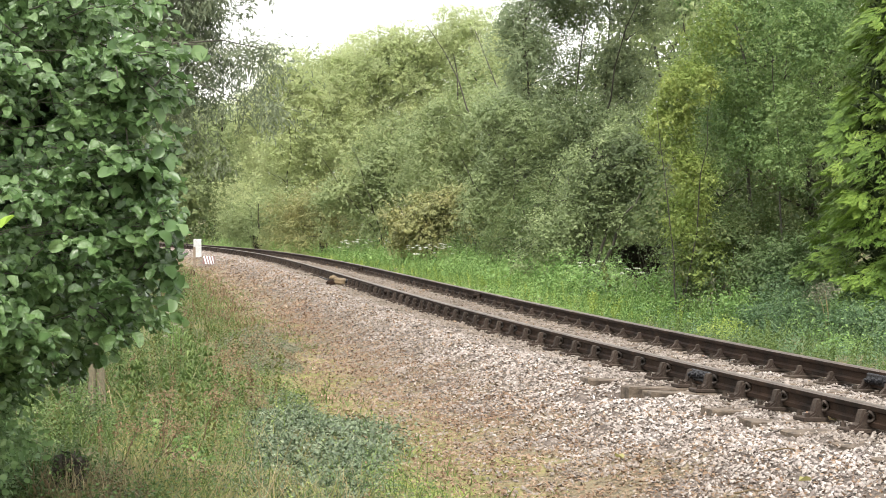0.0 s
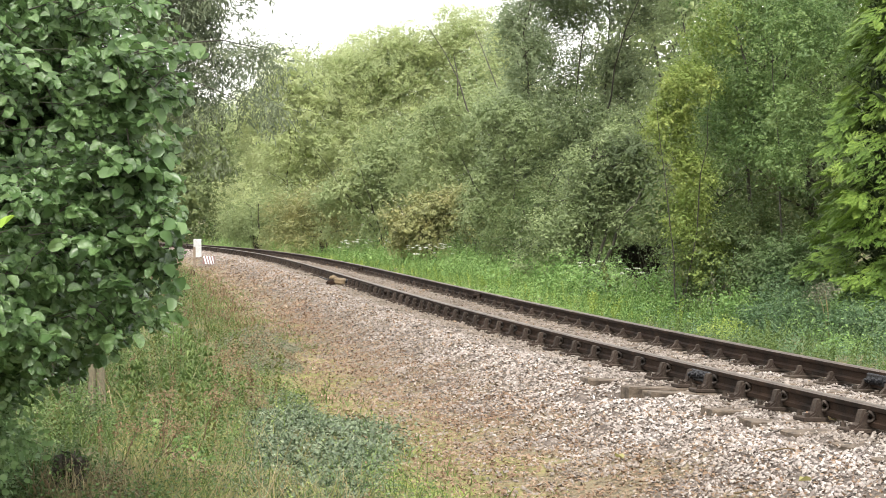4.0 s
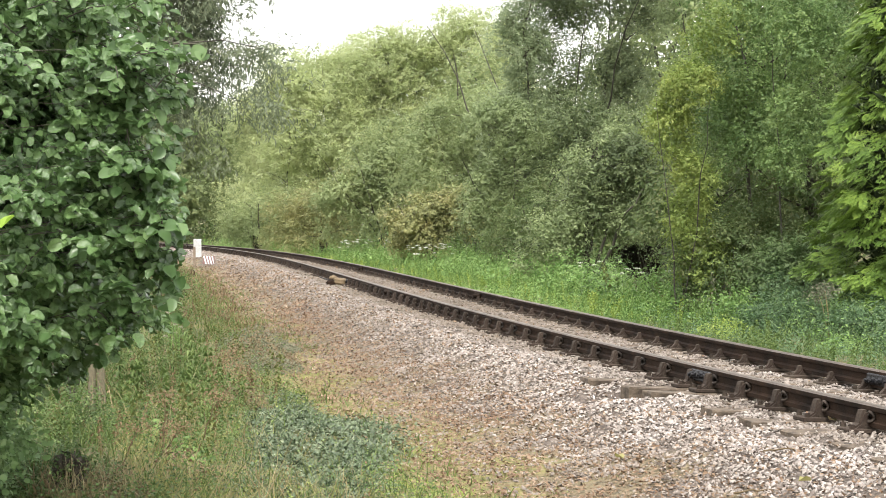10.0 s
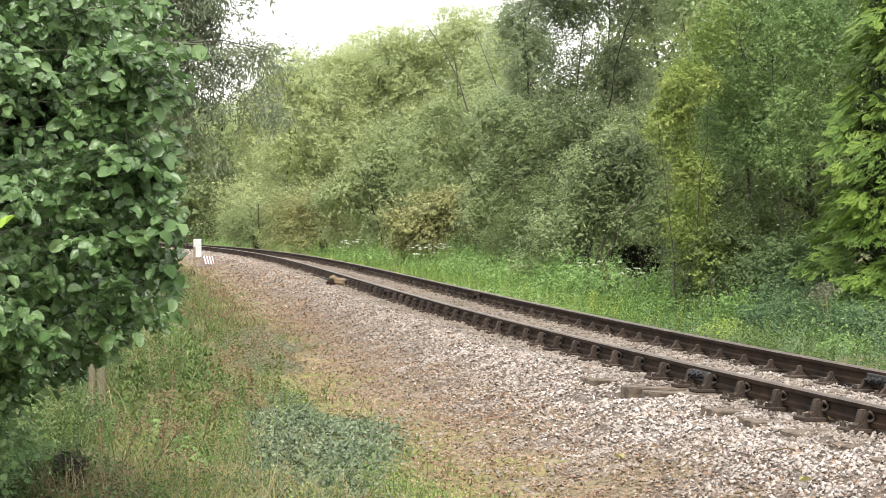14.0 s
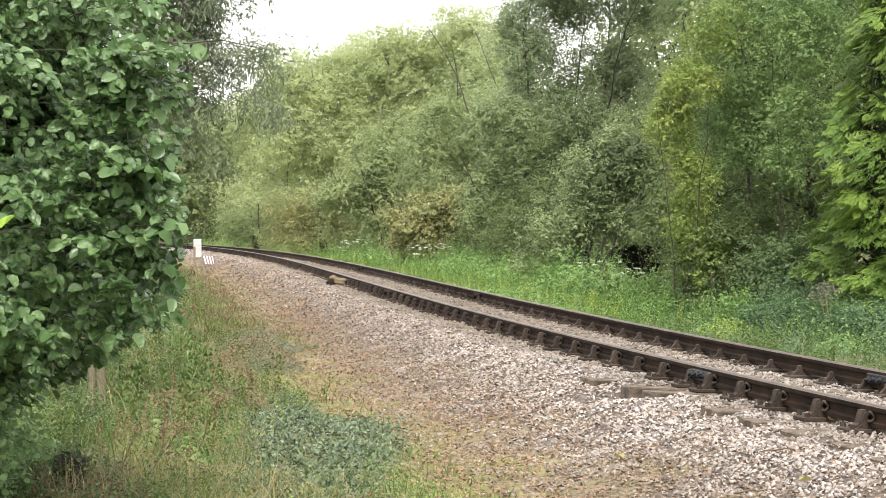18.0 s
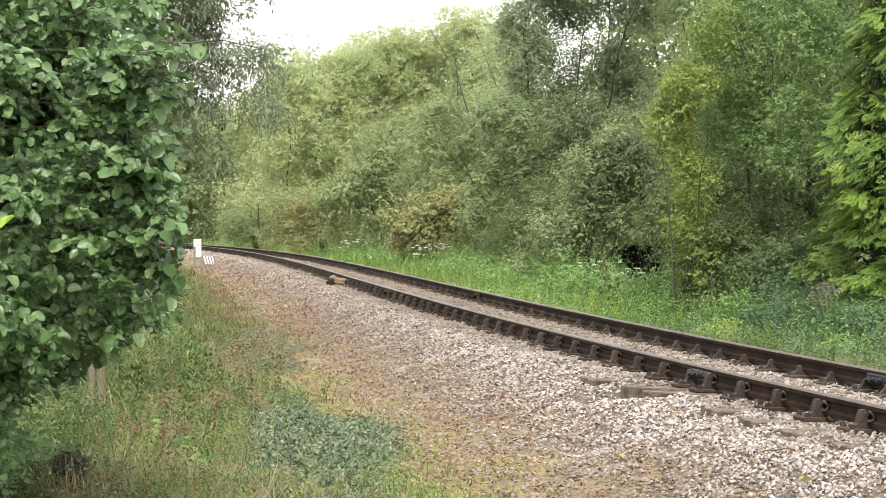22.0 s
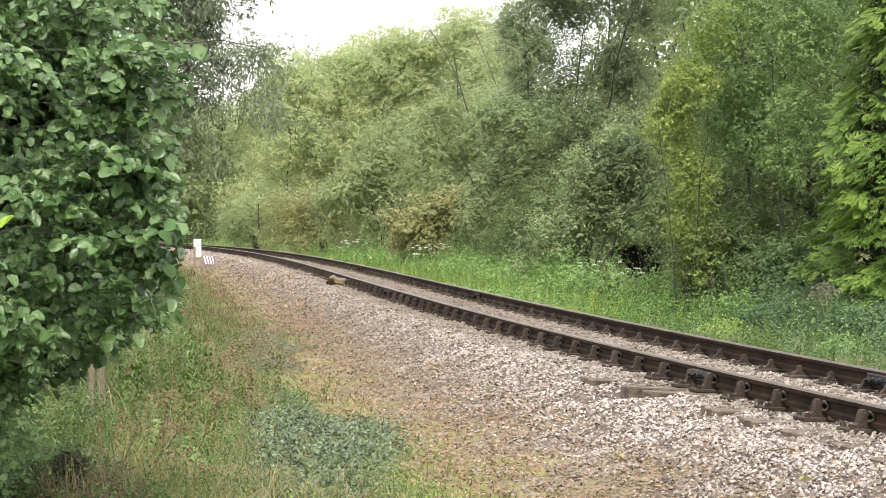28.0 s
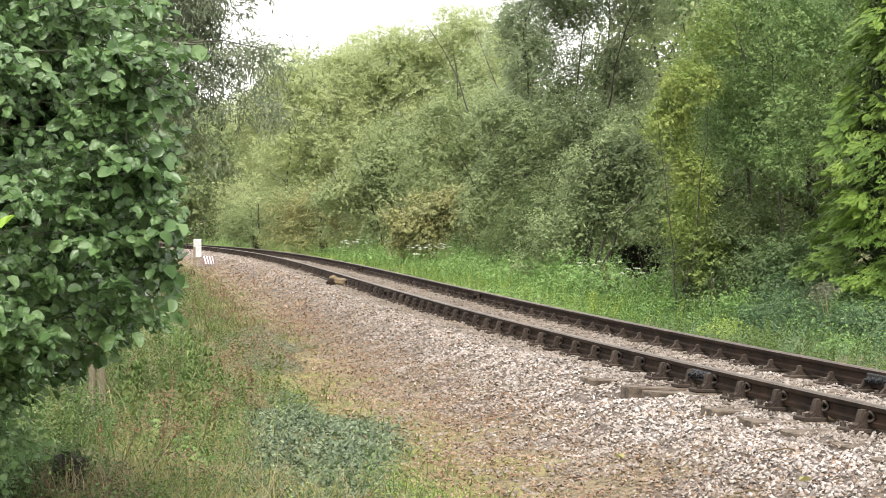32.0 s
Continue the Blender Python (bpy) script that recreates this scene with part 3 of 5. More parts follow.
def tree(name, label, category, x, y, height, girth, crowns, leaf, shape, mat, seed, bark=BARK, sway=0.3, stems=1, limbs=7, **more):
    """A tapered trunk (or several stems), limbs and crowns (x, y, z, rx, ry, rz, leaves) in the tree's own space."""
    r = np.random.default_rng(seed)
    root = tagged(new(name), label, category)
    root.matrix_basis = pose(x, y, float(ground(x, y)[0]) - 0.03)
    for i in range(stems):
        lean = r.normal(0, 0.07 if stems == 1 else 0.22, 2) * height
        v, f = limb((r.normal(0, .05) * (stems > 1), r.normal(0, .05) * (stems > 1), 0), (lean[0], lean[1], height * (.92 if stems == 1 else .7)), girth, girth * .18, r, 0.06, 8, 8)
        child("trunk" if stems == 1 else "stem", fast_mesh("trunk", v, f, bark), root)
    for i, (cx, cy, cz, rx, ry, rz, count) in enumerate(crowns):
        v, f, mid = foliage(r, (cx, cy, cz), (rx, ry, rz), count, leaf, shape, **more)
        ob = child("crown", fast_mesh("crown", v, f, mat), root)
        SWAYING.append((ob, sway * r.uniform(.5, 1.2), seed * 1.7 + i * 2.1))
        order = r.permutation(len(mid))[:limbs if rx > .58 else 0]
        for q in order:
            start = np.array([0, 0, max(height * .2, min(mid[q][2] - .3 * rz, height * .8))])
            v, f = limb(start + r.normal(0, .03, 3), mid[q], girth * .42, girth * .08, r, 0.16, 5, 5)
            child("limb", fast_mesh("limb", v, f, bark), root)
    return root


def conifer(name, label, x, y, height, radius, sprays, size, seed):
    r = np.random.default_rng(seed)
    root = tagged(new(name), label, "conifer")
    root.matrix_basis = pose(x, y, float(ground(x, y)[0]) - 0.03)
    v, f = limb((0, 0, 0), (0, 0, height * .96), .13, .02, r, 0.01, 8, 8)
    child("trunk", fast_mesh("trunk", v, f, BARK), root)
    tiers, fan = 7, 22
    for t in range(tiers):
        n = sprays // tiers // fan
        h = (t + r.random(n)) / tiers
        a = r.uniform(0, 6.283, n)
        a = np.where((np.sin(a) > .45) & (r.random(n) < .75), -a, a)
        bulge = 1 + .10 * np.sin(a * 5 + t * 2.3) + r.normal(0, .09, n)
        waist = 1 - .20 * np.clip((h - .29) / .08, 0, 1)
        rad = radius * (1 - h ** 2.6) * bulge * waist
        reach = size * r.uniform(1.8, 3.2, n)
        out = np.stack([np.cos(a), np.sin(a), np.zeros(n)], 1)
        across = np.stack([-np.sin(a), np.cos(a), np.zeros(n)], 1)
        swing, fall = r.normal(0, .35, (n, 1)), (r.uniform(.18, .55, n) + .40 * h)[:, None]
        axis = unit(out + across * swing + np.array([0, 0, -1.0]) * fall)
        wide = unit(np.cross(axis, np.array([0, 0, 1.0])) + np.array([0, 0, 1.0]) * r.normal(0, .25, (n, 1)))
        face = np.cross(wide, axis)
        tip = out * rad[:, None] + np.array([0, 0, 1.0]) * (0.10 + h * height)[:, None]
        q, u, w = np.repeat(np.arange(n), fan), r.random(n * fan) ** .8, r.uniform(-1, 1, n * fan)
        span = .10 + .48 * np.sin(.25 + u * 2.5)
        flat = axis[q] * (u - 1.0)[:, None] + wide[q] * (w * span)[:, None] - face[q] * (.24 * u ** 2 + .22 * (w * span) ** 2)[:, None]
        at = tip[q] + (flat + r.normal(0, .018, (len(q), 3))) * reach[q][:, None]
        ahead = axis[q] + wide[q] * (w * .85)[:, None] - face[q] * (.34 * u + .18 * np.abs(w))[:, None] + r.normal(0, .14, (len(q), 3))
        up = face[q] + r.normal(0, .16, (len(q), 3))
        v, f = scatter(SPRAY, at - unit(ahead) * size * .3, up, ahead, size * r.uniform(.65, 1.2, len(q)))
        ob = child("foliage_tier", fast_mesh("foliage_tier", v, f, CONIFER), root)
        SWAYING.append((ob, 0.05, seed + t * 1.3))
    # inner core: shade between the sprays is put into its dark colour
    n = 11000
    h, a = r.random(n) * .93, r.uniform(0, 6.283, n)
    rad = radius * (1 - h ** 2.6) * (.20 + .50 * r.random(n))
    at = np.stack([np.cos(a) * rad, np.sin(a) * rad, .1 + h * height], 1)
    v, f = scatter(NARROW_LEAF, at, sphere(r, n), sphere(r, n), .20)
    tagged(child("inner_growth", fast_mesh("inner_growth", v, f, CONIFER_SHADE), root, "inner core coloured dark for the shade between sprays"), kind="stuff")
    for i in range(10):
        h, a = r.uniform(.1, .8), r.uniform(0, 6.28)
        e = radius * (1 - h ** 2.6) * .8
        v, f = limb((0, 0, h * height - .2), (math.cos(a) * e, math.sin(a) * e, h * height), .03, .008, r, .1, 4, 5)
        child("limb", fast_mesh("limb", v, f, BARK), root)
    return root


def build_trees():
    # right of the line, from the nearest to the farthest
    conifer("conifer", "bright green feathery cypress tree with drooping sprays", 6.80, 28.6, 7.4, 1.58, 13500, .19, 31)
    conifer("conifer", "tall bright green cypress behind another cypress", 8.15, 32.0, 8.6, 1.9, 5000, .24, 32)
    tree("ash_tree", "green leafy ash tree with feathery foliage at the wood's edge", "tree", 5.4, 34.5, 8.2, .040,
         [(-.1, 0, 3.3, 1.35, 1.3, 1.15, 27500), (.1, .1, 4.9, 1.65, 1.5, 1.6, 38800), (.2, 0, 6.9, 1.3, 1.3, 1.3, 5000)], .052, OVAL_LEAF, ASH, 41, sway=.12)
    tree("young_ash", "young ash with a thin trunk leaning over a cypress", "tree", 5.25, 31.6, 4.7, .020,
         [(.35, -.2, 4.45, .95, .8, .62, 8200), (.75, -.5, 3.85, .55, .5, .40, 2100), (1.2, -1.0, 4.3, .55, .5, .35, 2400), (.85, -.3, 3.15, .42, .4, .42, 2600), (.05, -.25, 3.3, .40, .4, .55, 3300), (.0, -.3, 2.4, .36, .4, .5, 2700)], .046, OVAL_LEAF, ASH, 48, sway=.12, limbs=3)
    tree("hazel", "slender hazel with yellowing leaves", "tree", 3.85, 33.2, 5.2, .014,
         [(.38, 0, .95, .58, .5, .52, 5000), (.20, 0, 1.5, .50, .55, .6, 3600), (.15, 0, 2.3, .42, .5, .6, 5000), (-.05, 0, 3.1, .50, .5, .55, 5000), (.10, 0, 3.8, .60, .55, .55, 5000), (.55, 0, 4.6, .55, .5, .6, 3000)], .046, OVAL_LEAF, YELLOWING, 42, stems=3, sway=.12, limbs=4, gaps=.35)
    tree("shrub", "dark green shrub under the wood's edge", "shrub", 4.5, 33.2, 1.7, .03, [(0, 0, .85, .80, .8, .80, 13000)], .050, OVAL_LEAF, SHRUB, 43, stems=4, sway=.05, gaps=.3)
    tree("shrub", "leafy dark shrub before an ash trunk", "shrub", 5.15, 33.6, 2.2, .025, [(0, 0, 1.2, .75, .5, 1.0, 10400)], .048, OVAL_LEAF, SHRUB, 154, stems=4, sway=.05, gaps=.3)
    tree("shrub", "dark green bramble thicket beside a cypress", "shrub", 5.2, 31.3, 1.5, .03, [(0, 0, .70, .95, .8, .75, 15000)], .048, OVAL_LEAF, BRAMBLE, 44, stems=4, sway=.05, gaps=.3)
    tree("shrub", "leafy green shrub at the foot of an ash", "shrub", 4.75, 35.5, 2.6, .04, [(0, 0, 1.3, 1.2, .9, 1.2, 11700)], .066, OVAL_LEAF, SHRUB, 45, stems=4, sway=.05)
    # two dark shrubs added behind the ash, standing in for its shaded gaps
    tree("shrub", "filler shrub behind an ash that darkens its gaps", "shrub", 5.2, 39.5, 3.6, .03, [(0, 0, 1.8, 1.4, 1.0, 1.7, 7500)], .085, OVAL_LEAF, SHRUB, 149, stems=3, sway=.05)
    tree("shrub", "tall filler shrub standing in for the wood's dark hollows", "shrub", 6.2, 43.5, 5.0, .04, [(-.5, 0, 1.7, 1.7, 1.0, 1.7, 7000), (.6, .2, 3.2, 1.7, 1.0, 1.6, 6000)], .10, OVAL_LEAF, SHRUB, 151, stems=4, sway=.05, inner=.5)
    tree("shrub", "tangled grey-green shrub with arching shoots", "shrub", 3.3, 46.5, 3.6, .05, [(-.8, 0, 1.0, .9, .9, 1.0, 10200), (.2, .1, 2.1, 1.0, 1.0, 1.2, 12800), (.9, .2, 3.1, .8, .8, .9, 7600)], .066, OVAL_LEAF, SALLOW, 46, stems=5, sway=.06)
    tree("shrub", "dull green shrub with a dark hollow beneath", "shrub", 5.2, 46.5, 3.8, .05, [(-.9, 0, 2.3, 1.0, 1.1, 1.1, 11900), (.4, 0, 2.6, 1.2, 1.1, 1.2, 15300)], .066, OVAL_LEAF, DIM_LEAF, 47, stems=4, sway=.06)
    # the hollow's shade is put into this brush's near-black colour
    tree("dead_brush", "leafless brushwood coloured near black for the hollow's shade", "brushwood", 4.75, 47.6, 1.1, .02, [(0, 0, .50, .85, .6, .62, 15000)], .06, NARROW_LEAF, HOLLOW_SHADE, 152, stems=4, sway=.02, inner=.8)
    # low shrub set over the brush to keep the sun off it
    tree("shrub", "low spreading shrub roofing a shaded hollow", "shrub", 4.7, 46.9, 1.9, .02, [(-.55, -.4, 1.42, .75, .7, .42, 9000), (.35, -.3, 1.50, .75, .8, .45, 9000), (0, .6, 1.6, 1.1, .8, .6, 7000)], .060, OVAL_LEAF, SALLOW, 155, stems=4, sway=.04, inner=.6)
    tree("shrub", "low willow scrub with dull leaves", "shrub", 2.5, 53.0, 2.6, .04, [(0, 0, 1.2, 1.4, 1.1, 1.2, 10000)], .09, NARROW_LEAF, SHRUB, 148, stems=5, sway=.06)
    tree("alder_tree", "tall grey-green alder at the edge of the wood", "tree", 2.4, 60.0, 9.8, .06,
         [(.0, 0, 4.4, 1.4, 1.1, 1.2, 8800), (.0, 0, 6.2, 1.15, 1.1, 1.2, 7000), (-.3, 0, 7.2, .7, .9, .8, 3200), (.7, 0, 8.2, 1.4, 1.2, .75, 8100)], .082, OVAL_LEAF, PALE_ALDER, 50, sway=.10)
    tree("birch", "thin bare-branched tree with sky showing through its few leaves", "tree", 3.3, 61.0, 10.5, .05,
         [(.45, 0, 4.9, 1.2, .8, .8, 5500), (.3, 0, 6.2, 1.2, .8, 1.0, 8000), (.5, 0, 7.7, 1.3, 1.0, .6, 6500)], .085, OVAL_LEAF, BIRCH, 55, stems=6, sway=.10, inner=.02, limbs=12, gaps=.25)
    tree("alder_tree", "tall dark green alder with a dense shaded crown", "tree", 5.35, 60.0, 10.0, .06,
         [(-.05, 0, 5.5, .95, .9, 1.0, 8800), (-.2, .1, 3.9, 1.3, 1.1, 1.3, 10100), (.5, 0, 7.4, 1.2, 1.0, .9, 7400), (-.6, 0, 8.3, 1.2, 1.0, .75, 6800)], .082, OVAL_LEAF, DARK_LEAF, 56, sway=.10)
    tree("birch", "tall thin-crowned birch beside a dark alder", "tree", 6.7, 57.0, 12.0, .042,
         [(-.1, 0, 4.6, 1.25, 1.2, 1.7, 10400), (.3, 0, 7.6, 1.1, 1.2, 1.5, 10400)], .085, OVAL_LEAF, BIRCH, 53, sway=.10, inner=.1, gaps=.1)
    tree("sallow_bush", "rounded grey-green sallow bush before tall alders", "shrub", 2.0, 57.0, 4.6, .04,
         [(-.5, 0, 1.9, 1.2, 1.0, 1.3, 12000), (.3, 0, 3.5, 1.25, 1.0, 1.2, 13500), (-.6, .2, 4.4, .9, .9, .8, 6800)], .072, OVAL_LEAF, SALLOW, 57, stems=5, sway=.06)
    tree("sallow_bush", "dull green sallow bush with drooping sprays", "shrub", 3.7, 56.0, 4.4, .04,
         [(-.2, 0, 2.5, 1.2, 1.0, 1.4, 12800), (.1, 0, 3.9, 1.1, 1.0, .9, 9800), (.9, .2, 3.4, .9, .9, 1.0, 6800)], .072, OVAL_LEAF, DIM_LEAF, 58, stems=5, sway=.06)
    tree("shrub", "light green sallow behind a thin birch", "shrub", 3.0, 67.0, 4.6, .04, [(0, 0, 2.5, 1.7, 1.1, 2.3, 12000)], .115, OVAL_LEAF, HAZEL, 153, stems=4, sway=.06)
    tree("willow", "broad rounded sallow willow in light green leaf", "tree", 1.2, 72.0, 7.0, .035,
         [(-1.2, -.3, 2.6, 1.9, 1.6, 1.9, 14000), (1.0, -.2, 2.9, 1.9, 1.6, 2.0, 12000), (-.6, 0, 4.3, 1.9, 1.6, 1.4, 17500), (1.0, .2, 4.7, 1.7, 1.5, 1.5, 15000)], .088, OVAL_LEAF, HAZEL, 60, stems=4, sway=.06)
    tree("shrub", "spreading shrub with yellow-brown autumn leaves", "shrub", -.3, 66.0, 2.9, .05, [(-.6, 0, 1.2, 1.1, .9, 1.1, 9100), (.6, 0, 1.6, 1.1, .9, .8, 7700)], .09, OVAL_LEAF, BROWNING, 61, stems=5, sway=.05)
    tree("willow", "grey-green sallow beside the line", "tree", -2.1, 80.0, 6.0, .03,
         [(-.8, 0, 2.1, 2.0, 1.5, 2.0, 14300), (.3, 0, 3.7, 2.0, 1.6, 1.6, 14300)], .115, OVAL_LEAF, HAZEL, 62, stems=4, sway=.06)
    tree("shrub", "brownish willow scrub beside the rails", "shrub", -5.0, 85.0, 3.6, .06, [(-.9, 0, 1.3, 1.5, 1.2, 1.4, 8500), (.7, 0, 1.8, 1.5, 1.2, 1.5, 8500)], .14, NARROW_LEAF, BROWNING, 63, stems=6, sway=.08)
    tree("shrub", "soft yellow-green willow scrub", "shrub", -8.3, 92.0, 3.2, .06, [(-.5, 0, 1.2, 1.5, 1.2, 1.3, 8000), (1.2, 0, 1.5, 1.4, 1.1, 1.5, 7000)], .14, NARROW_LEAF, HAZEL, 64, stems=6, sway=.08)
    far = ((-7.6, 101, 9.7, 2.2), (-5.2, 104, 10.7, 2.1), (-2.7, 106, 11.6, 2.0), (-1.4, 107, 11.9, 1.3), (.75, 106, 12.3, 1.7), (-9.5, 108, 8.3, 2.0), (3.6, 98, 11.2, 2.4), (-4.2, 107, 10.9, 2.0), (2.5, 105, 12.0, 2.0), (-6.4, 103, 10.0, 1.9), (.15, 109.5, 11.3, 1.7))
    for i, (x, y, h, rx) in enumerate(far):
        tree("willow", "tall willow in the far wood with leaf colour paled for haze", "tree", x, y, h, .045,
             [(-.5, 0, h * .28, rx * 1.1, 1.7, h * .22, 5500), (.5, -.2, h * .52, rx * 1.1, 1.7, h * .20, 13000), (0, 0, h * .80, rx * .9, 1.5, h * .20, 14000)], .120, TRI_LEAF, HAZED_WILLOW, 70 + i, sway=.95, limbs=5, shoot=3.2)
    for i, (x, y, h, rx) in enumerate(((-13.2, 118, 8.0, 2.6), (-17.0, 126, 10.0, 3.0), (-11.5, 124, 8.4, 2.6), (-15.0, 114, 7.8, 2.6), (-14.2, 130, 8.5, 3.0))):
        tree("oak", "soft green tree where the line bends away", "tree", x, y, h, .2,
             [(0, 0, h * .3, rx, 2, h * .26, 7000), (0, 0, h * .7, rx, 2, h * .28, 8000)], .22, TRI_LEAF, HAZEL, 80 + i, sway=.2, limbs=5)
    # left of the line, behind the alder
    tree("hanging_willow", "dark narrow-leaved willow with branches hanging over the verge", "tree", -5.3, 26.5, 6.8, .05,
         [(1.1, 0, 4.9, 1.3, 1.2, 1.5, 6000), (1.6, .5, 3.9, .70, .6, 1.4, 8500), (2.05, 0, 4.25, .60, .6, 1.0, 11000), (2.15, 0, 3.3, .40, .4, .45, 1500), (2.75, 0, 3.6, .58, .5, .30, 1500), (1.95, 0, 2.85, .55, .5, .75, 2200), (2.95, -.2, 3.05, .34, .35, .45, 700), (2.85, 0, 4.35, .35, .4, .3, 160), (3.15, -2.2, 2.85, .64, .5, .20, 520), (3.15, -1.8, 3.50, .62, .5, .14, 380)],
         .085, NARROW_LEAF, HANGING, 90, sway=.10, droop=.7, inner=.06, limbs=1, shoot=3.5)
    tree("shrub", "low small-leaved green undergrowth below the alder", "shrub", -2.66, 10.4, 1.2, .02, [(-.06, 0, .48, .56, .60, .85, 15000), (-.05, .35, .30, .44, .45, .50, 6000)], .040, BROAD_TRI, UNDERWOOD, 91, stems=4, sway=.06)
    tree("shrub", "dense dark hedge bush behind the alder", "shrub", -3.15, 17.0, 4.6, .018, [(0, 0, 2.0, .60, .7, 1.3, 7000), (0, 0, 3.7, .80, .8, 1.1, 7000)], .065, OVAL_LEAF, SHRUB, 93, stems=4, sway=.06)
    tree("shrub", "small-leaved green undergrowth behind the alder", "shrub", -3.95, 17.0, 1.2, .02, [(0, 0, .5, .75, 1.2, .6, 9000)], .05, OVAL_LEAF, BRAMBLE, 92, stems=4, sway=.06)
    for i, (x, y, h) in enumerate(((-6.6, 33, 7), (-9.5, 45, 8), (-13.0, 62, 8))):
        tree("tree", "green hedgerow tree beyond the alder", "tree", x, y, h, .12,
             [(0, 0, h * .30, 1.9, 1.8, h * .28, 4200), (0, 0, h * .68, 1.8, 1.7, h * .28, 3600)], .14, TRI_LEAF, SHRUB, 140 + i, sway=.12, limbs=4)
    # low mounds along the verge
    for i, (x, y, w, h) in enumerate(((4.55, 29.0, .50, .42), (4.95, 28.2, .55, .48), (5.25, 27.2, .50, .46), (5.45, 26.0, .50, .42), (5.6, 25.0, .45, .36), (5.05, 30.0, .60, .62), (5.5, 29.0, .60, .62), (5.85, 27.6, .60, .60), (6.0, 26.2, .55, .5))):
        tree("bramble_bush", "low mound of blue-green bramble leaves in the verge", "bramble", x, y, h * 1.5, .010, [(0, 0, h * .55, w, w, h * .75, 3000)], .037, OVAL_LEAF, BRAMBLE_PALE, 200 + i, stems=4, sway=.04, limbs=0, inner=.3)
    for i, (x, y, w, h) in enumerate(((3.75, 36.5, .55, .42), (3.30, 38.8, .55, .30), (3.0, 41.5, .7, .55), (2.6, 45.0, .8, .6), (2.2, 49.0, .8, .6), (4.0, 33.5, .5, .40), (4.45, 31.2, .42, .40))):
        tree("nettle_mound", "rounded mound of fresh green nettles in the verge", "nettles", x, y, h * 1.5, .010, [(0, 0, h * .5, w, w, h * .8, 1500)], .070, OVAL_LEAF, NETTLE, 220 + i, stems=4, sway=.06, limbs=0, inner=.3)
    # the wood behind the first row
    for i, (x, y, h) in enumerate(((6.75, 36.8, 7), (7.2, 38.5, 9), (8.6, 43, 9), (7.6, 49, 9), (9.0, 62, 11), (4.8, 76, 5.6), (6.5, 84, 6.2), (1.5, 90, 9), (-5.2, 112, 10.6), (-2.6, 114, 11.0), (-.3, 112, 10.4), (-7.5, 120, 9), (2.6, 118, 10), (8.5, 100, 11), (-20, 112, 9), (-22, 100, 8), (10.2, 78, 9), (13.4, 84, 10), (12.5, 66, 9), (16, 76, 10), (9.4, 52, 8), (6.9, 71, 10.0), (9.3, 73, 11), (7.7, 68, 11.5))):
        tree("tree", "green tree deeper in the wood", "tree", x, y, h, .09,
             [(0, 0, h * .27, 2.2, 1.8, h * .26, 3600), (0, 0, h * .68, 2.0, 1.8, h * .27, 2900)], .14 if y < 65 else .21, TRI_LEAF, HAZEL if i % 2 else SHRUB, 120 + i, sway=.15, limbs=4)


build_trees()


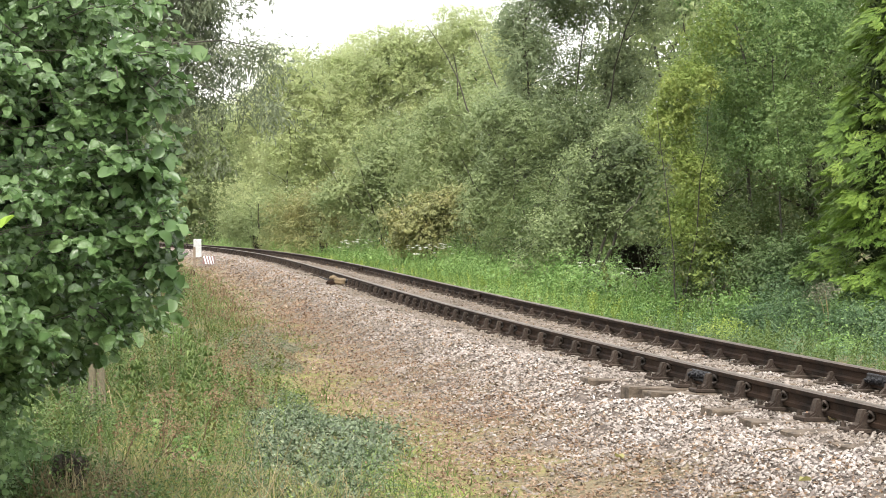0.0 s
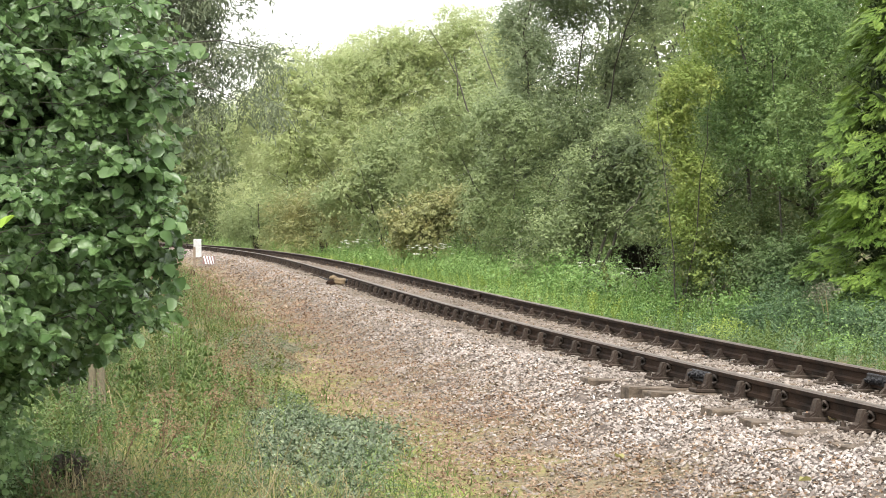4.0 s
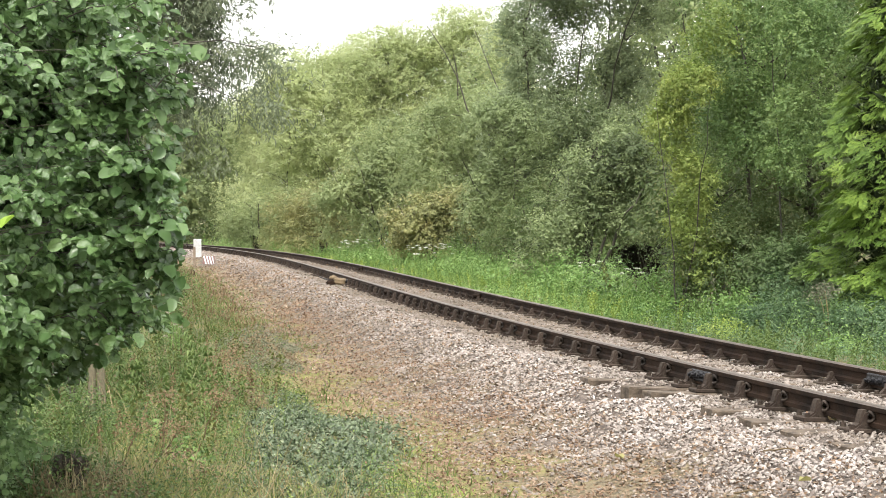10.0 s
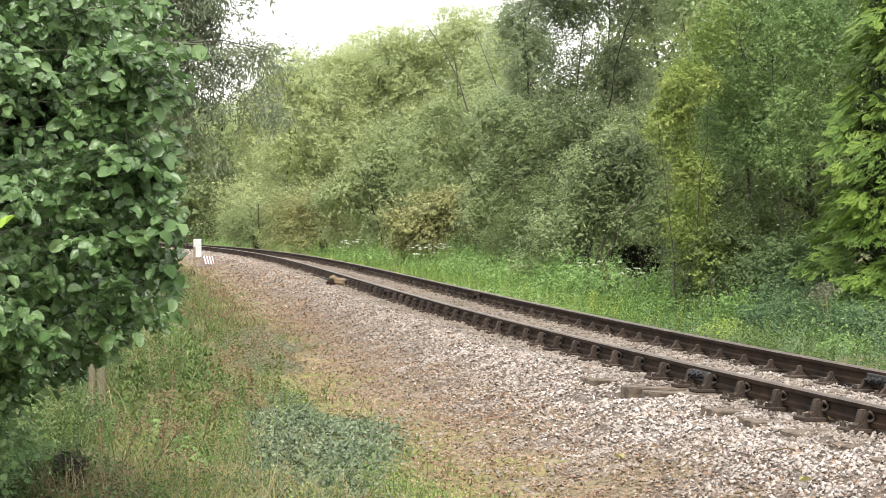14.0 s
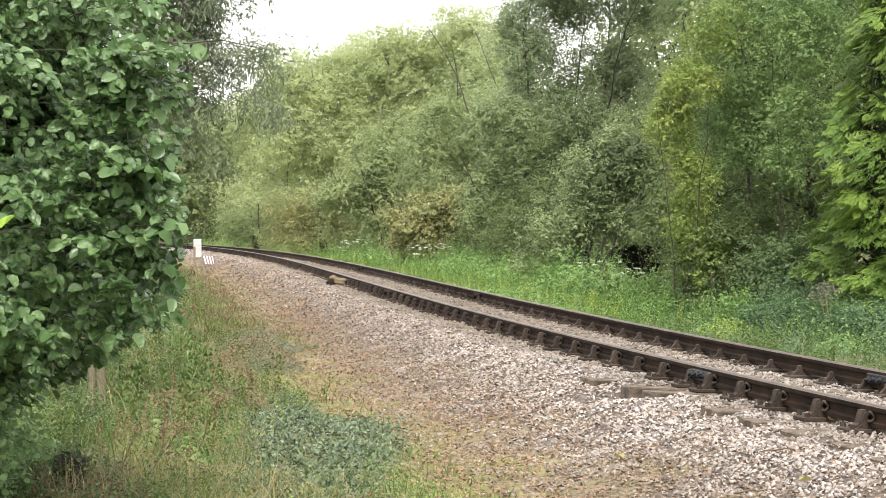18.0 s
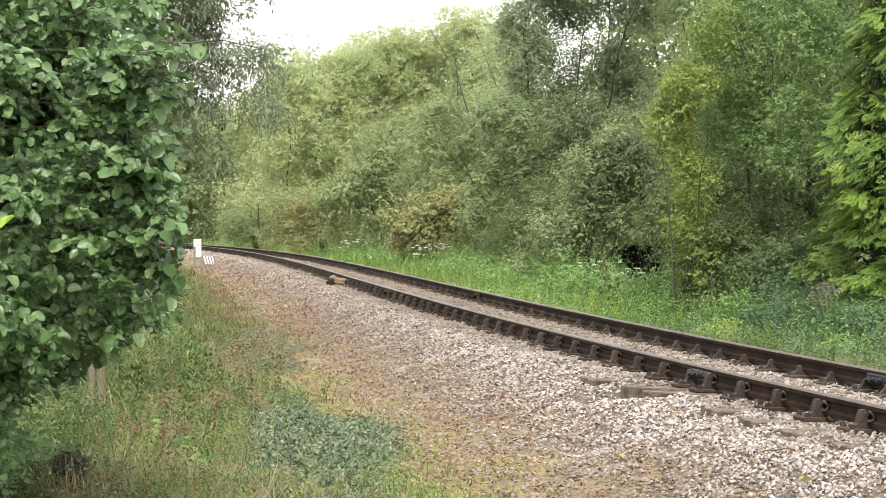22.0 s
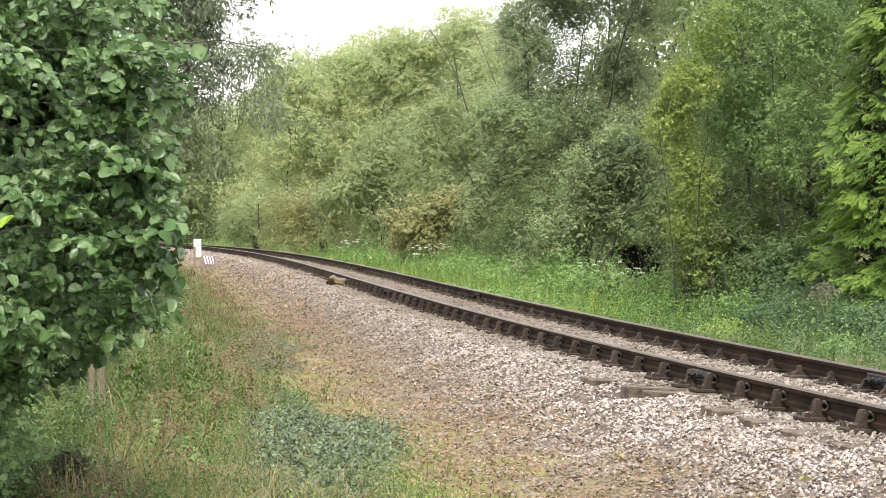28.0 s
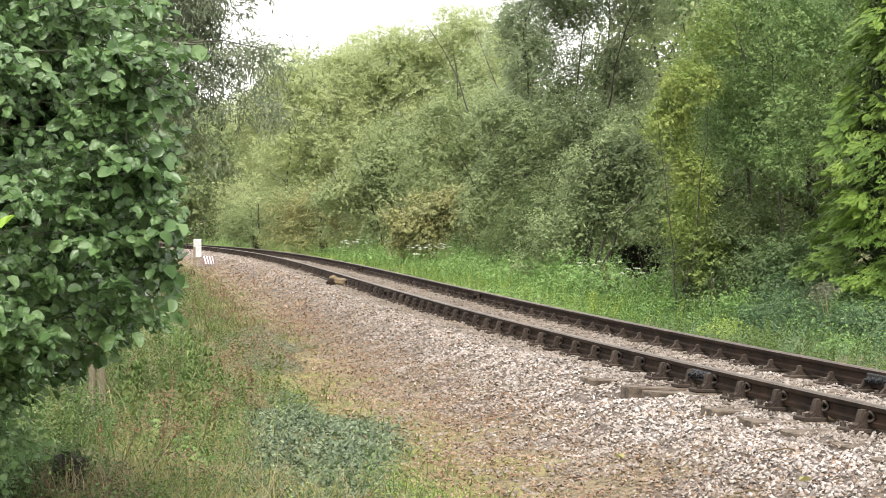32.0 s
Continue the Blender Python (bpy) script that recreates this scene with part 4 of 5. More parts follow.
def alder():
    """The near shrub: a trunk, arching branches with shoots, and broad round leaves."""
    r = np.random.default_rng(5)
    base = Vector((-3.05, 9.9, float(ground(-3.05, 9.9)[0]) - .03))
    root = tagged(new("alder"), "near alder with broad round glossy green leaves on arching branches", "tree")
    root.matrix_basis = Matrix.Translation(base)
    v, f = limb((0, 0, 0), (.15, -.1, 4.4), .09, .03, r, .05, 8, 8)
    child("trunk", fast_mesh("trunk", v, f, BARK), root)
    single = [fast_mesh("leaf", np.array(ROUND_LEAF[0]) * k, np.array(ROUND_LEAF[1]), LEAF_PIECE) for k in (.054, .063, .072)]
    boughs = ((-1.80, 2.18), (-1.36, 2.13), (-1.20, 2.24), (-1.26, 1.84), (-1.78, 1.66), (-1.84, 1.20), (-1.42, 1.52), (-1.19, 1.36), (-1.20, 2.00), (-1.60, 1.36), (-1.33, 1.17), (-1.68, 1.05), (-1.17, 1.74), (-1.38, 1.76), (-1.16, 1.54))
    total = 102 + 2 * len(boughs)
    for b in range(total):
        z = .92 + 1.85 * min(1.0, b / 102) + r.normal(0, .1)
        edge = -1.29 if z > 1.15 else -1.29 - (1.15 - z) * .7
        deep = r.uniform(9.15, 11.0)
        tip = np.array([(edge - (deep - 9.4) * .11) - r.uniform(0, 1.15) ** 1.2, deep, z]) - np.array(base)
        tip[2] = z
        outer = b >= 102
        if outer:
            bx, bz = boughs[(b - 102) // 2]
            tip = np.array([bx + r.normal(0, .035) - base.x, r.uniform(8.62, 8.92) - base.y, bz + r.normal(0, .03)])
            z = tip[2]
        start = np.array([r.normal(0, .1), r.normal(0, .1), max(.3, z - .5)])
        bv, bf = limb(start, tip if z > 1.15 else start * .5 + tip * .5, .003 if outer else .005, .0015, r, .12 if outer else .24, 8, 5)
        branch = child("branch", fast_mesh("branch", bv, bf, TWIG), root)
        outward = unit(np.array([tip[0], tip[1], 0.0]))
        ats, ups, aheads, sizes, twigs = [], [], [], [], []
        for q in range(15 if outer else 70):
            t = r.uniform(.84, 1.0) if outer else r.uniform(.35, 1.0)
            o = start + (tip - start) * t + r.normal(0, .06 if outer else .07, 3) + np.array([0, 0, math.sin(t * 3.14) * .1])
            way = unit(tip - start + r.normal(0, .9, 3) * np.linalg.norm(tip - start))
            length = r.uniform(.07, .17) if outer else r.uniform(.10, .26)
            e = o + way * length + np.array([0, 0, -.04])
            if q % 3 == 0 and (e[2] > 1.75 or e[0] + base.x < -1.24 - .12 * (e[1] + base.y - 9.4)) and e[2] > 1.0:
                twigs.append(tube([o, (o + e) / 2 + np.array([0, 0, .015]), e], [.004, .003, .0015], 4))
            for j in range(8):
                u = (j + .5) / 8
                side = unit(np.cross(way, (0, 0, 1.0))) * (1 if j % 2 else -1)
                ats.append(o + (e - o) * u + r.normal(0, .01, 3))
                aheads.append(side * .8 + way * .6 + np.array([0, 0, -.22]) + r.normal(0, .5, 3))
                ups.append(np.array([outward[0] * .45, outward[1] * .45 - .20, 1.0 if outer else .80]) + r.normal(0, .42 if outer else .58, 3))
                sizes.append(r.uniform(.030, .070))
        ats, ups, aheads, sizes = np.array(ats), np.array(ups), np.array(aheads), np.array(sizes)
        trimmed = (ats[:, 2] > 1.75) | (ats[:, 0] + base.x < -1.19 - .12 * (ats[:, 1] + base.y - 9.4))
        trimmed &= ats[:, 2] > .98 + .60 * np.minimum(0, ats[:, 0] + base.x + 1.45)
        ats, ups, aheads, sizes = ats[trimmed], ups[trimmed], aheads[trimmed], sizes[trimmed]
        front = np.argsort(ats[:, 1] - .6 * ats[:, 0])[:3]
        rest = np.setdiff1d(np.arange(len(ats)), front)
        near = rest[ats[rest, 1] < -.35]
        deep = rest[ats[rest, 1] >= -.35]
        lv, lf = merge([scatter(s, ats[q], ups[q], aheads[q], sizes[q]) for s, q in ((ROUND_LEAF, near), (BROAD_LEAF, deep)) if len(q)])
        tagged(child("foliage", fast_mesh("foliage", lv, lf, ALDER), branch), kind="stuff")
        if not twigs:
            twigs.append(tube([start, (start + tip) / 2, start * .2 + tip * .8], [.003, .003, .0015], 4))
        tv, tf = merge(twigs)
        tagged(child("twig_growth", fast_mesh("twig_growth", tv, tf, TWIG), branch), kind="stuff")
        for q in front:
            u = unit(ups[q])
            y = unit(aheads[q] - u * (aheads[q] @ u))
            x = np.cross(y, u)
            m = Matrix(((x[0], y[0], u[0], ats[q][0]), (x[1], y[1], u[1], ats[q][1]), (x[2], y[2], u[2], ats[q][2]), (0, 0, 0, 1)))
            child("leaf", single[r.integers(3)], branch, at=m)
        SWAYING.append((branch, .12, b * 1.9))
    m = pose(-1.80, 8.35, 1.37, 55, 10, -60)
    m.translation -= base
    child("leaf", fast_mesh("leaf", np.array(ROUND_LEAF[0]) * .075, np.array(ROUND_LEAF[1]), BRIGHT_LEAF), root, "bright yellow-green young leaf", m)
    return root


BRIGHT_LEAF = leafy("young_leaf", [(0.26, 0.42, 0.05), (0.30, 0.46, 0.06)], .4, .4)
LEAF_PIECE = material("alder_leaf_single", [(0.085, 0.155, 0.056), (0.12, 0.21, 0.078), (0.19, 0.29, 0.12)], 0.26, translucent=.48, by="Random", spec=.4)
alder()


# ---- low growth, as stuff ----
def in_sight_gap(x, y):
    """A strip on the eye's sight line to the dark brush, kept clear of weeds."""
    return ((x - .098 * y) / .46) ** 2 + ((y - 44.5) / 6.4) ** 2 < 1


def low_growth(name, label, category, s0, s1, d0, d1, count, tall, wide, mat, seed, shape=BLADE, lie=0.35, leaf=False, patch=None):
    """Blades or small leaves over a stretch of verge, thinning with distance."""
    r = np.random.default_rng(seed)
    far0, far1 = s0 + 17.0, s1 + 17.0
    s = far0 * (far1 / far0) ** r.random(count) - 17.0 if far0 > 0 else r.uniform(s0, s1, count)
    d = r.uniform(d0, d1, count)
    if patch:
        keep = waves(s, d, patch[0], seed) > patch[1]
        s, d = s[keep], d[keep]
    x, y, _ = on_track(s, d)
    under = (y > 8) & (((x < -1.38 - .06 * y) & (y < 13.2)) | ((x < -1.78) & (y < 12.3)))
    s, d, x, y = s[~under], d[~under], x[~under], y[~under]
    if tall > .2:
        bare = in_sight_gap(x, y)
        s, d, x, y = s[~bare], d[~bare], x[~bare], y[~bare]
    if leaf and tall > .2:
        foot = (x > -1.28) & (x < 1.5) & (y < 20)
        s, d, x, y = s[~foot], d[~foot], x[~foot], y[~foot]
    ivy = ((x + 1.0 + (y - 14.9) * .10) / .5) ** 2 + ((y - 14.9) / 3.1) ** 2 < .7
    keep = ~ivy | (r.random(len(s)) < .24)
    s, d, x, y = s[keep], d[keep], x[keep], y[keep]
    n = len(s)
    z = ground_sd(s, d, x, y)
    at = np.stack([x, y, z], 1)
    clump = 0.7 + 0.5 * (waves(x, y, 1.1, seed + 1) + 0.4)
    h = tall * r.uniform(.35, 1.25, n) * np.clip(clump, .35, 1.6) * (1 if leaf else np.clip((np.abs(d) - 1.6) / 3.6, .25, 1.2))
    grow = np.clip((s + 17) / 22.0, 1.0, 2.2 if leaf else 3.5)
    if leaf:
        at[:, 2] += h * r.random(n)
        v, f = scatter(shape, at, np.array([0, -.15, 1.0]) + r.normal(0, .45, (n, 3)), r.normal(0, 1, (n, 3)), wide * grow * r.uniform(.6, 1.3, n))
    else:
        up = np.array([0, 0, 1.0]) + r.normal(0, lie, (n, 3)) * np.array([1, 1, .1])
        at[:, 2] -= .02
        v, f = scatter(shape, at, up, r.normal(0, 1, (n, 3)), np.stack([wide * grow * r.uniform(.7, 1.4, n), h * .8, h], 1))
    return tagged(new(name, fast_mesh(name, v, f, mat)), label, category, kind="stuff")


low_growth("verge_grass", "bright green grass along the far side of the line", "grass", 13, 95, 1.5, 4.4, 30000, .26, .012, GRASS, 101, SHORT_BLADE)
low_growth("verge_turf", "dull green grass before the brambles beyond the far rail", "grass", -4, 14, 1.5, 3.6, 11000, .22, .011, HERB, 164, SHORT_BLADE)
low_growth("verge_fringe", "pale dry grass fringe along the far rail", "grass", -3, 70, 1.35, 2.1, 9000, .42, .008, OLIVE, 162, SHORT_BLADE, lie=.5)
low_growth("verge_weeds", "low leafy weeds in the grass beside the far rail", "weeds", 14, 30, 1.8, 4.2, 12000, .22, .022, NETTLE, 117, OVAL_LEAF, leaf=True)
low_growth("verge_weeds", "low dull green weeds before the brambles", "weeds", -3, 14, 1.8, 3.6, 15000, .20, .022, BRAMBLE_PALE, 165, OVAL_LEAF, leaf=True)
low_growth("nettles", "green nettles and weeds below the wood's edge", "weeds", 2, 90, 3.6, 7.5, 44000, .48, .040, NETTLE, 102, OVAL_LEAF, leaf=True)
low_growth("nettle_stems", "green weed stalks below the wood's edge", "weeds", 2, 90, 3.6, 7.5, 10000, .6, .010, NETTLE, 103, SHORT_BLADE)
low_growth("bramble_cover", "grey-green bramble cover below the cypresses", "brambles", -2, 26, 3.7, 7.2, 54000, .70, .038, BRAMBLE, 104, OVAL_LEAF, leaf=True)
low_growth("bramble_front", "low blue-green bramble mass beside the far rail", "brambles", 1, 15.5, 2.5, 6.0, 24000, .34, .030, BRAMBLE_PALE, 122, OVAL_LEAF, leaf=True, patch=(1.3, -.2))
low_growth("bank_grass", "long mixed green and dry grass on the bank", "grass", -7, 75, -9, -3.1, 26000, .22, .009, BANK_GRASS, 105, lie=.5)
low_growth("path_grass", "trodden grass on the bank beside the line", "grass", -30, -6.5, -10, -2.8, 26000, .15, .012, BANK_GRASS, 118, SHORT_BLADE, lie=.6)
low_growth("path_weeds", "small weeds in the trodden bank grass", "weeds", -30, -6.5, -10, -3.2, 12000, .10, .030, WEEDS, 129, OVAL_LEAF, leaf=True, patch=(1.6, -.3))
low_growth("dry_stalks", "dead straw-coloured stalks in the bank grass", "dry stalks", -4, 75, -8, -3.3, 2600, .32, .005, STRAW, 106, lie=.5, patch=(2.5, .1))
low_growth("bank_weeds", "small-leaved green weeds in the bank grass", "weeds", -7, 45, -9, -3.5, 62000, .32, .023, WEEDS, 107, OVAL_LEAF, leaf=True)
low_growth("bank_cover", "dense small-leaved green weeds covering the bank", "weeds", -7, 16, -9, -4.3, 66000, .38, .021, WEEDS, 119, OVAL_LEAF, leaf=True, patch=(1.8, -.75))
low_growth("ballast_fallen_leaves", "brown fallen leaves along the ballast edge", "fallen leaves", -8, 60, -3.5, -1.4, 42000, .018, .030, LITTER, 108, OVAL_LEAF, leaf=True)
low_growth("rust_litter", "rust-brown leaf litter along the foot of the ballast", "fallen leaves", 0, 20, -2.80, -1.95, 12000, .014, .022, RUST_LITTER, 128, OVAL_LEAF, leaf=True)
low_growth("track_fallen_leaves", "scattered tan fallen leaves among the ballast", "fallen leaves", -8, 60, -1.6, 1.4, 3500, .02, .036, LITTER, 110, OVAL_LEAF, leaf=True)
low_growth("edge_litter", "trodden tan leaf litter at the ballast foot", "fallen leaves", -8, 8, -3.7, -2.0, 30000, .014, .026, LITTER, 114, OVAL_LEAF, leaf=True)
low_growth("edge_grass", "short yellow-green grass at the ballast foot", "grass", -8, 10, -4.2, -2.3, 26000, .09, .007, GRASS, 115, lie=.6, patch=(1.1, -.05))
low_growth("moss_tufts", "short yellowish moss and grass tufts beside the ballast", "moss", -8, 45, -4.4, -2.3, 46000, .045, .011, MOSS, 111, SHORT_BLADE, lie=.7, patch=(1.3, -.35))


def herb_shape(seed):
    """An upright weed: a thin three-sided stem with leaves set alternately up it."""
    r = np.random.default_rng(seed)
    v, f = [(.012, 0, 0), (-.006, .010, 0), (-.006, -.010, 0), (.05, .02, 1.0)], [(0, 1, 3), (1, 2, 3), (2, 0, 3)]
    for i in range(26):
        z, a = .10 + .90 * (i + r.random()) / 26, i * 2.4 + r.normal(0, .3)
        long, rise = (.145 - .07 * z) * r.uniform(.6, 1.3), r.uniform(-.05, .05)
        o, e = np.array([.05 * z, .02 * z, z]), np.array([math.cos(a), math.sin(a), 0])
        w = np.array([-e[1], e[0], 0]) * long * .26
        k = len(v)
        v += [tuple(o), tuple(o + e * long * .5 - w + np.array([0, 0, rise + .04])), tuple(o + e * long + np.array([0, 0, rise - .04])), tuple(o + e * long * .5 + w + np.array([0, 0, rise + .04]))]
        f += [(k, k + 1, k + 2), (k, k + 2, k + 3)]
    return v, f


def herbs(name, label, s0, s1, d0, d1, count, tall, mat, seed, patch):
    """Upright leafy weeds over a stretch of verge."""
    r = np.random.default_rng(seed)
    s = (s0 + 17) * ((s1 + 17) / (s0 + 17)) ** r.random(count) - 17
    d = r.uniform(d0, d1, count)
    keep = waves(s, d, patch[0], seed) > patch[1]
    s, d = s[keep], d[keep]
    x, y, _ = on_track(s, d)
    open_ground = (y > 13.4) & ((y > 15.5) | (x < -1.5) | (x > 2)) & (((x + 1.0 + (y - 14.9) * .10) / .55) ** 2 + ((y - 14.9) / 3.2) ** 2 > 1)
    open_ground &= ~in_sight_gap(x, y)
    s, d, x, y = s[open_ground], d[open_ground], x[open_ground], y[open_ground]
    n = len(s)
    at = np.stack([x, y, ground_sd(s, d, x, y) - .02], 1)
    h = tall * r.uniform(.5, 1.2, n) * np.clip(.9 + .5 * waves(x, y, 1.3, seed + 1), .5, 1.5)
    pieces = []
    for k in range(3):
        q = np.arange(n) % 3 == k
        m = int(q.sum())
        pieces.append(scatter(herb_shape(seed + k), at[q], np.array([0, 0, 1.0]) + r.normal(0, .16, (m, 3)), r.normal(0, 1, (m, 3)), h[q]))
    v, f = merge(pieces)
    tagged(new(name, fast_mesh(name, v, f, mat)), label, "weeds", kind="stuff")


herbs("bank_herbs", "upright leafy green weeds standing on the bank", -4.5, 30, -7.0, -4.3, 1500, .34, HERB, 131, (2.0, -.3))
herbs("bank_herbs", "upright yellowing weeds among the bank grass", -4.5, 24, -6.0, -3.8, 600, .30, OLIVE_HERB, 134, (1.4, .0))
herbs("withered_herbs", "reddish-brown withered weeds standing on the bank", -3.0, 40, -6.0, -3.9, 700, .24, RUSSET, 137, (1.7, .2))
herbs("verge_herbs", "upright nettles and weeds beyond the far rail", 12, 60, 2.0, 6.0, 1800, .42, NETTLE, 140, (2.4, -.3))
herbs("verge_herbs", "small upright weeds before the brambles", 0, 13, 1.9, 3.2, 700, .24, HERB, 146, (1.4, -.2))
herbs("verge_herbs", "pale yellow-green weeds standing beyond the far rail", 13, 40, 1.9, 4.4, 450, .34, GRASS, 143, (1.6, .2))
herbs("seeding_herbs", "grey-brown seeding weeds before the wood's edge", 15, 21, 4.0, 5.6, 240, .46, GREY_WEED, 149, (1.2, -.4))
herbs("seeding_herbs", "olive-brown withering docks before the wood's edge", 15, 22, 3.8, 5.6, 200, .52, OLIVE_HERB, 158, (1.2, -.3))
low_growth("undergrowth", "tall green undergrowth inside the wood", "undergrowth", 36, 105, 6.2, 13, 24000, 1.7, .10, SHRUB, 109, OVAL_LEAF, leaf=True)
low_growth("straw_grass", "pale dry grass at the foot of the bank", "grass", -8, 6, -6.5, -2.9, 7000, .13, .005, STRAW, 116, lie=.7, patch=(1.2, .0))
low_growth("olive_grass", "yellowish trodden grass at the foot of the bank", "grass", -6, 3, -5.4, -3.9, 16000, .15, .006, OLIVE, 123, SHORT_BLADE, lie=.6)
low_growth("olive_leaves", "small yellowing weed leaves at the foot of the bank", "weeds", -6, 6, -5.4, -3.6, 12000, .10, .022, YELLOWING, 124, OVAL_LEAF, leaf=True, patch=(.9, -.2))
low_growth("russet_fronds", "russet dead weed leaves at the foot of the bank", "dead weeds", -5, 8, -5.2, -3.7, 5000, .16, .022, RUSSET, 125, OVAL_LEAF, leaf=True, patch=(.9, .35))
low_growth("pale_seed_grass", "patches of pale straw grass among the bank weeds", "grass", -6, 14, -5.6, -4.0, 3200, .34, .006, STRAW, 121, lie=.4, patch=(1.5, .15))
low_growth("seeding_grass", "tall reddish-brown seeding grass on the bank", "grass", 14, 70, -7.5, -3.0, 9000, .42, .009, DEAD, 113, lie=.3, patch=(3.5, -.25))
low_growth("edge_turf", "olive and brown grass creeping over the ballast edge", "grass", 9, 80, -3.9, -2.55, 16000, .24, .007, BANK_GRASS, 126, SHORT_BLADE, lie=.5, patch=(1.6, -.6))
low_growth("edge_russet", "russet dead grass along the far ballast edge", "grass", 9, 80, -3.8, -2.4, 7000, .22, .007, RUSSET, 127, lie=.5, patch=(2.2, -.1))
low_growth("dead_fronds", "brown dead fronds among the bank weeds", "dead weeds", -5, 40, -6.5, -3.3, 15000, .30, .030, DEAD, 112, OVAL_LEAF, leaf=True, patch=(2.2, .55))
low_growth("foot_weeds", "low green weeds between the bank and the ivy", "weeds", -7, 10, -5.4, -3.6, 34000, .16, .018, WEEDS, 120, OVAL_LEAF, leaf=True, patch=(1.2, -.5))


def ivy_patch():
    r = np.random.default_rng(9)
    n = 30000
    a, q = r.uniform(0, 6.283, n), np.sqrt(r.random(n)) * r.uniform(.8, 1, n) + np.abs(r.normal(0, .26, n))
    edge = 1 + .22 * np.sin(a * 3 + 1) + .15 * np.sin(a * 5)
    x, y = np.cos(a) * q * edge * .50, np.sin(a) * q * edge * 3.1
    x, y = -1.0 + x - y * .10, 14.9 + y
    z = ground(x, y) + .015 + .07 * r.random(n) * np.clip(1.1 - q, .1, 1)
    v, f = scatter(OVAL_LEAF, np.stack([x, y, z], 1), np.array([0, -.2, 1.0]) + r.normal(0, .62, (n, 3)), r.normal(0, 1, (n, 3)), np.stack([r.uniform(.015, .040, n), r.uniform(.026, .056, n), r.uniform(.025, .05, n)], 1))
    tagged(new("ivy_patch", fast_mesh("ivy_patch", v, f, IVY)), "patch of dull blue-green ivy on the ground", "ivy", kind="stuff")


ivy_patch()


def umbel_plant(name, label, group, tall, heads, spread, head, bloom=UMBEL):
    """A stem, stalks and flat white flower heads."""
    r = np.random.default_rng(12)
    root = tagged(new(name), label, "wildflower", group)
    v, f = limb((0, 0, 0), (.03, 0, tall * .85), .012, .006, r, .05, 5, 5)
    child("stem", fast_mesh("stem", v, f, NETTLE), root)
    for i in range(heads):
        cx, cy, cz = r.normal(0, spread), r.normal(0, spread), tall + r.normal(0, .16 * tall)
        v, f = limb((0, 0, tall * .6), (cx, cy, cz), .006, .003, r, .1, 3, 4)
        child("stalk", fast_mesh("stalk", v, f, NETTLE), root)
        n = 70
        a, q = r.uniform(0, 6.28, n), np.sqrt(r.random(n)) * head
        at = np.stack([cx + np.cos(a) * q, cy + np.sin(a) * q, cz + .02 - q * .12 + r.normal(0, .006, n)], 1)
        v, f = scatter(OVAL_LEAF, at, np.array([0, -.3, 1.0]) + r.normal(0, .3, (n, 3)), r.normal(0, 1, (n, 3)), head * .34)
        child("flower_head", fast_mesh("flower_head", v, f, bloom), root, "flat white flower head" if bloom is UMBEL else "dull white flower head")
    return root


def plant_out(thing, spots):
    """Sets a plant at the first spot and copies at the rest."""
    for i, (x, y) in enumerate(spots):
        m = pose(x, y, float(ground(x, y)[0]) - .02, 0, 0, i * 67)
        if i == 0:
            thing.matrix_basis = m
        else:
            copy_thing(thing, m)


# ---- ballast ----
def stone_shape(seed):
    """An angular, flattish broken stone."""
    r = np.random.default_rng(seed)
    a = np.array([0.2, 2.2, 4.1]) + r.normal(0, .35, 3)
    low = np.stack([np.cos(a) * .78, np.sin(a) * .46, np.full(3, -.20)], 1) * r.uniform(.75, 1.15, (3, 1))
    b = a + r.normal(.25, .3, 3)
    top = np.stack([np.cos(b) * .60, np.sin(b) * .34, np.full(3, .20)], 1) * r.uniform(.55, 1.2, (3, 1))
    v = np.concatenate([low, top])
    f = [(3, 4, 5), (0, 1, 4), (0, 4, 3), (1, 2, 5), (1, 5, 4), (2, 0, 3), (2, 3, 5)]
    return v, f


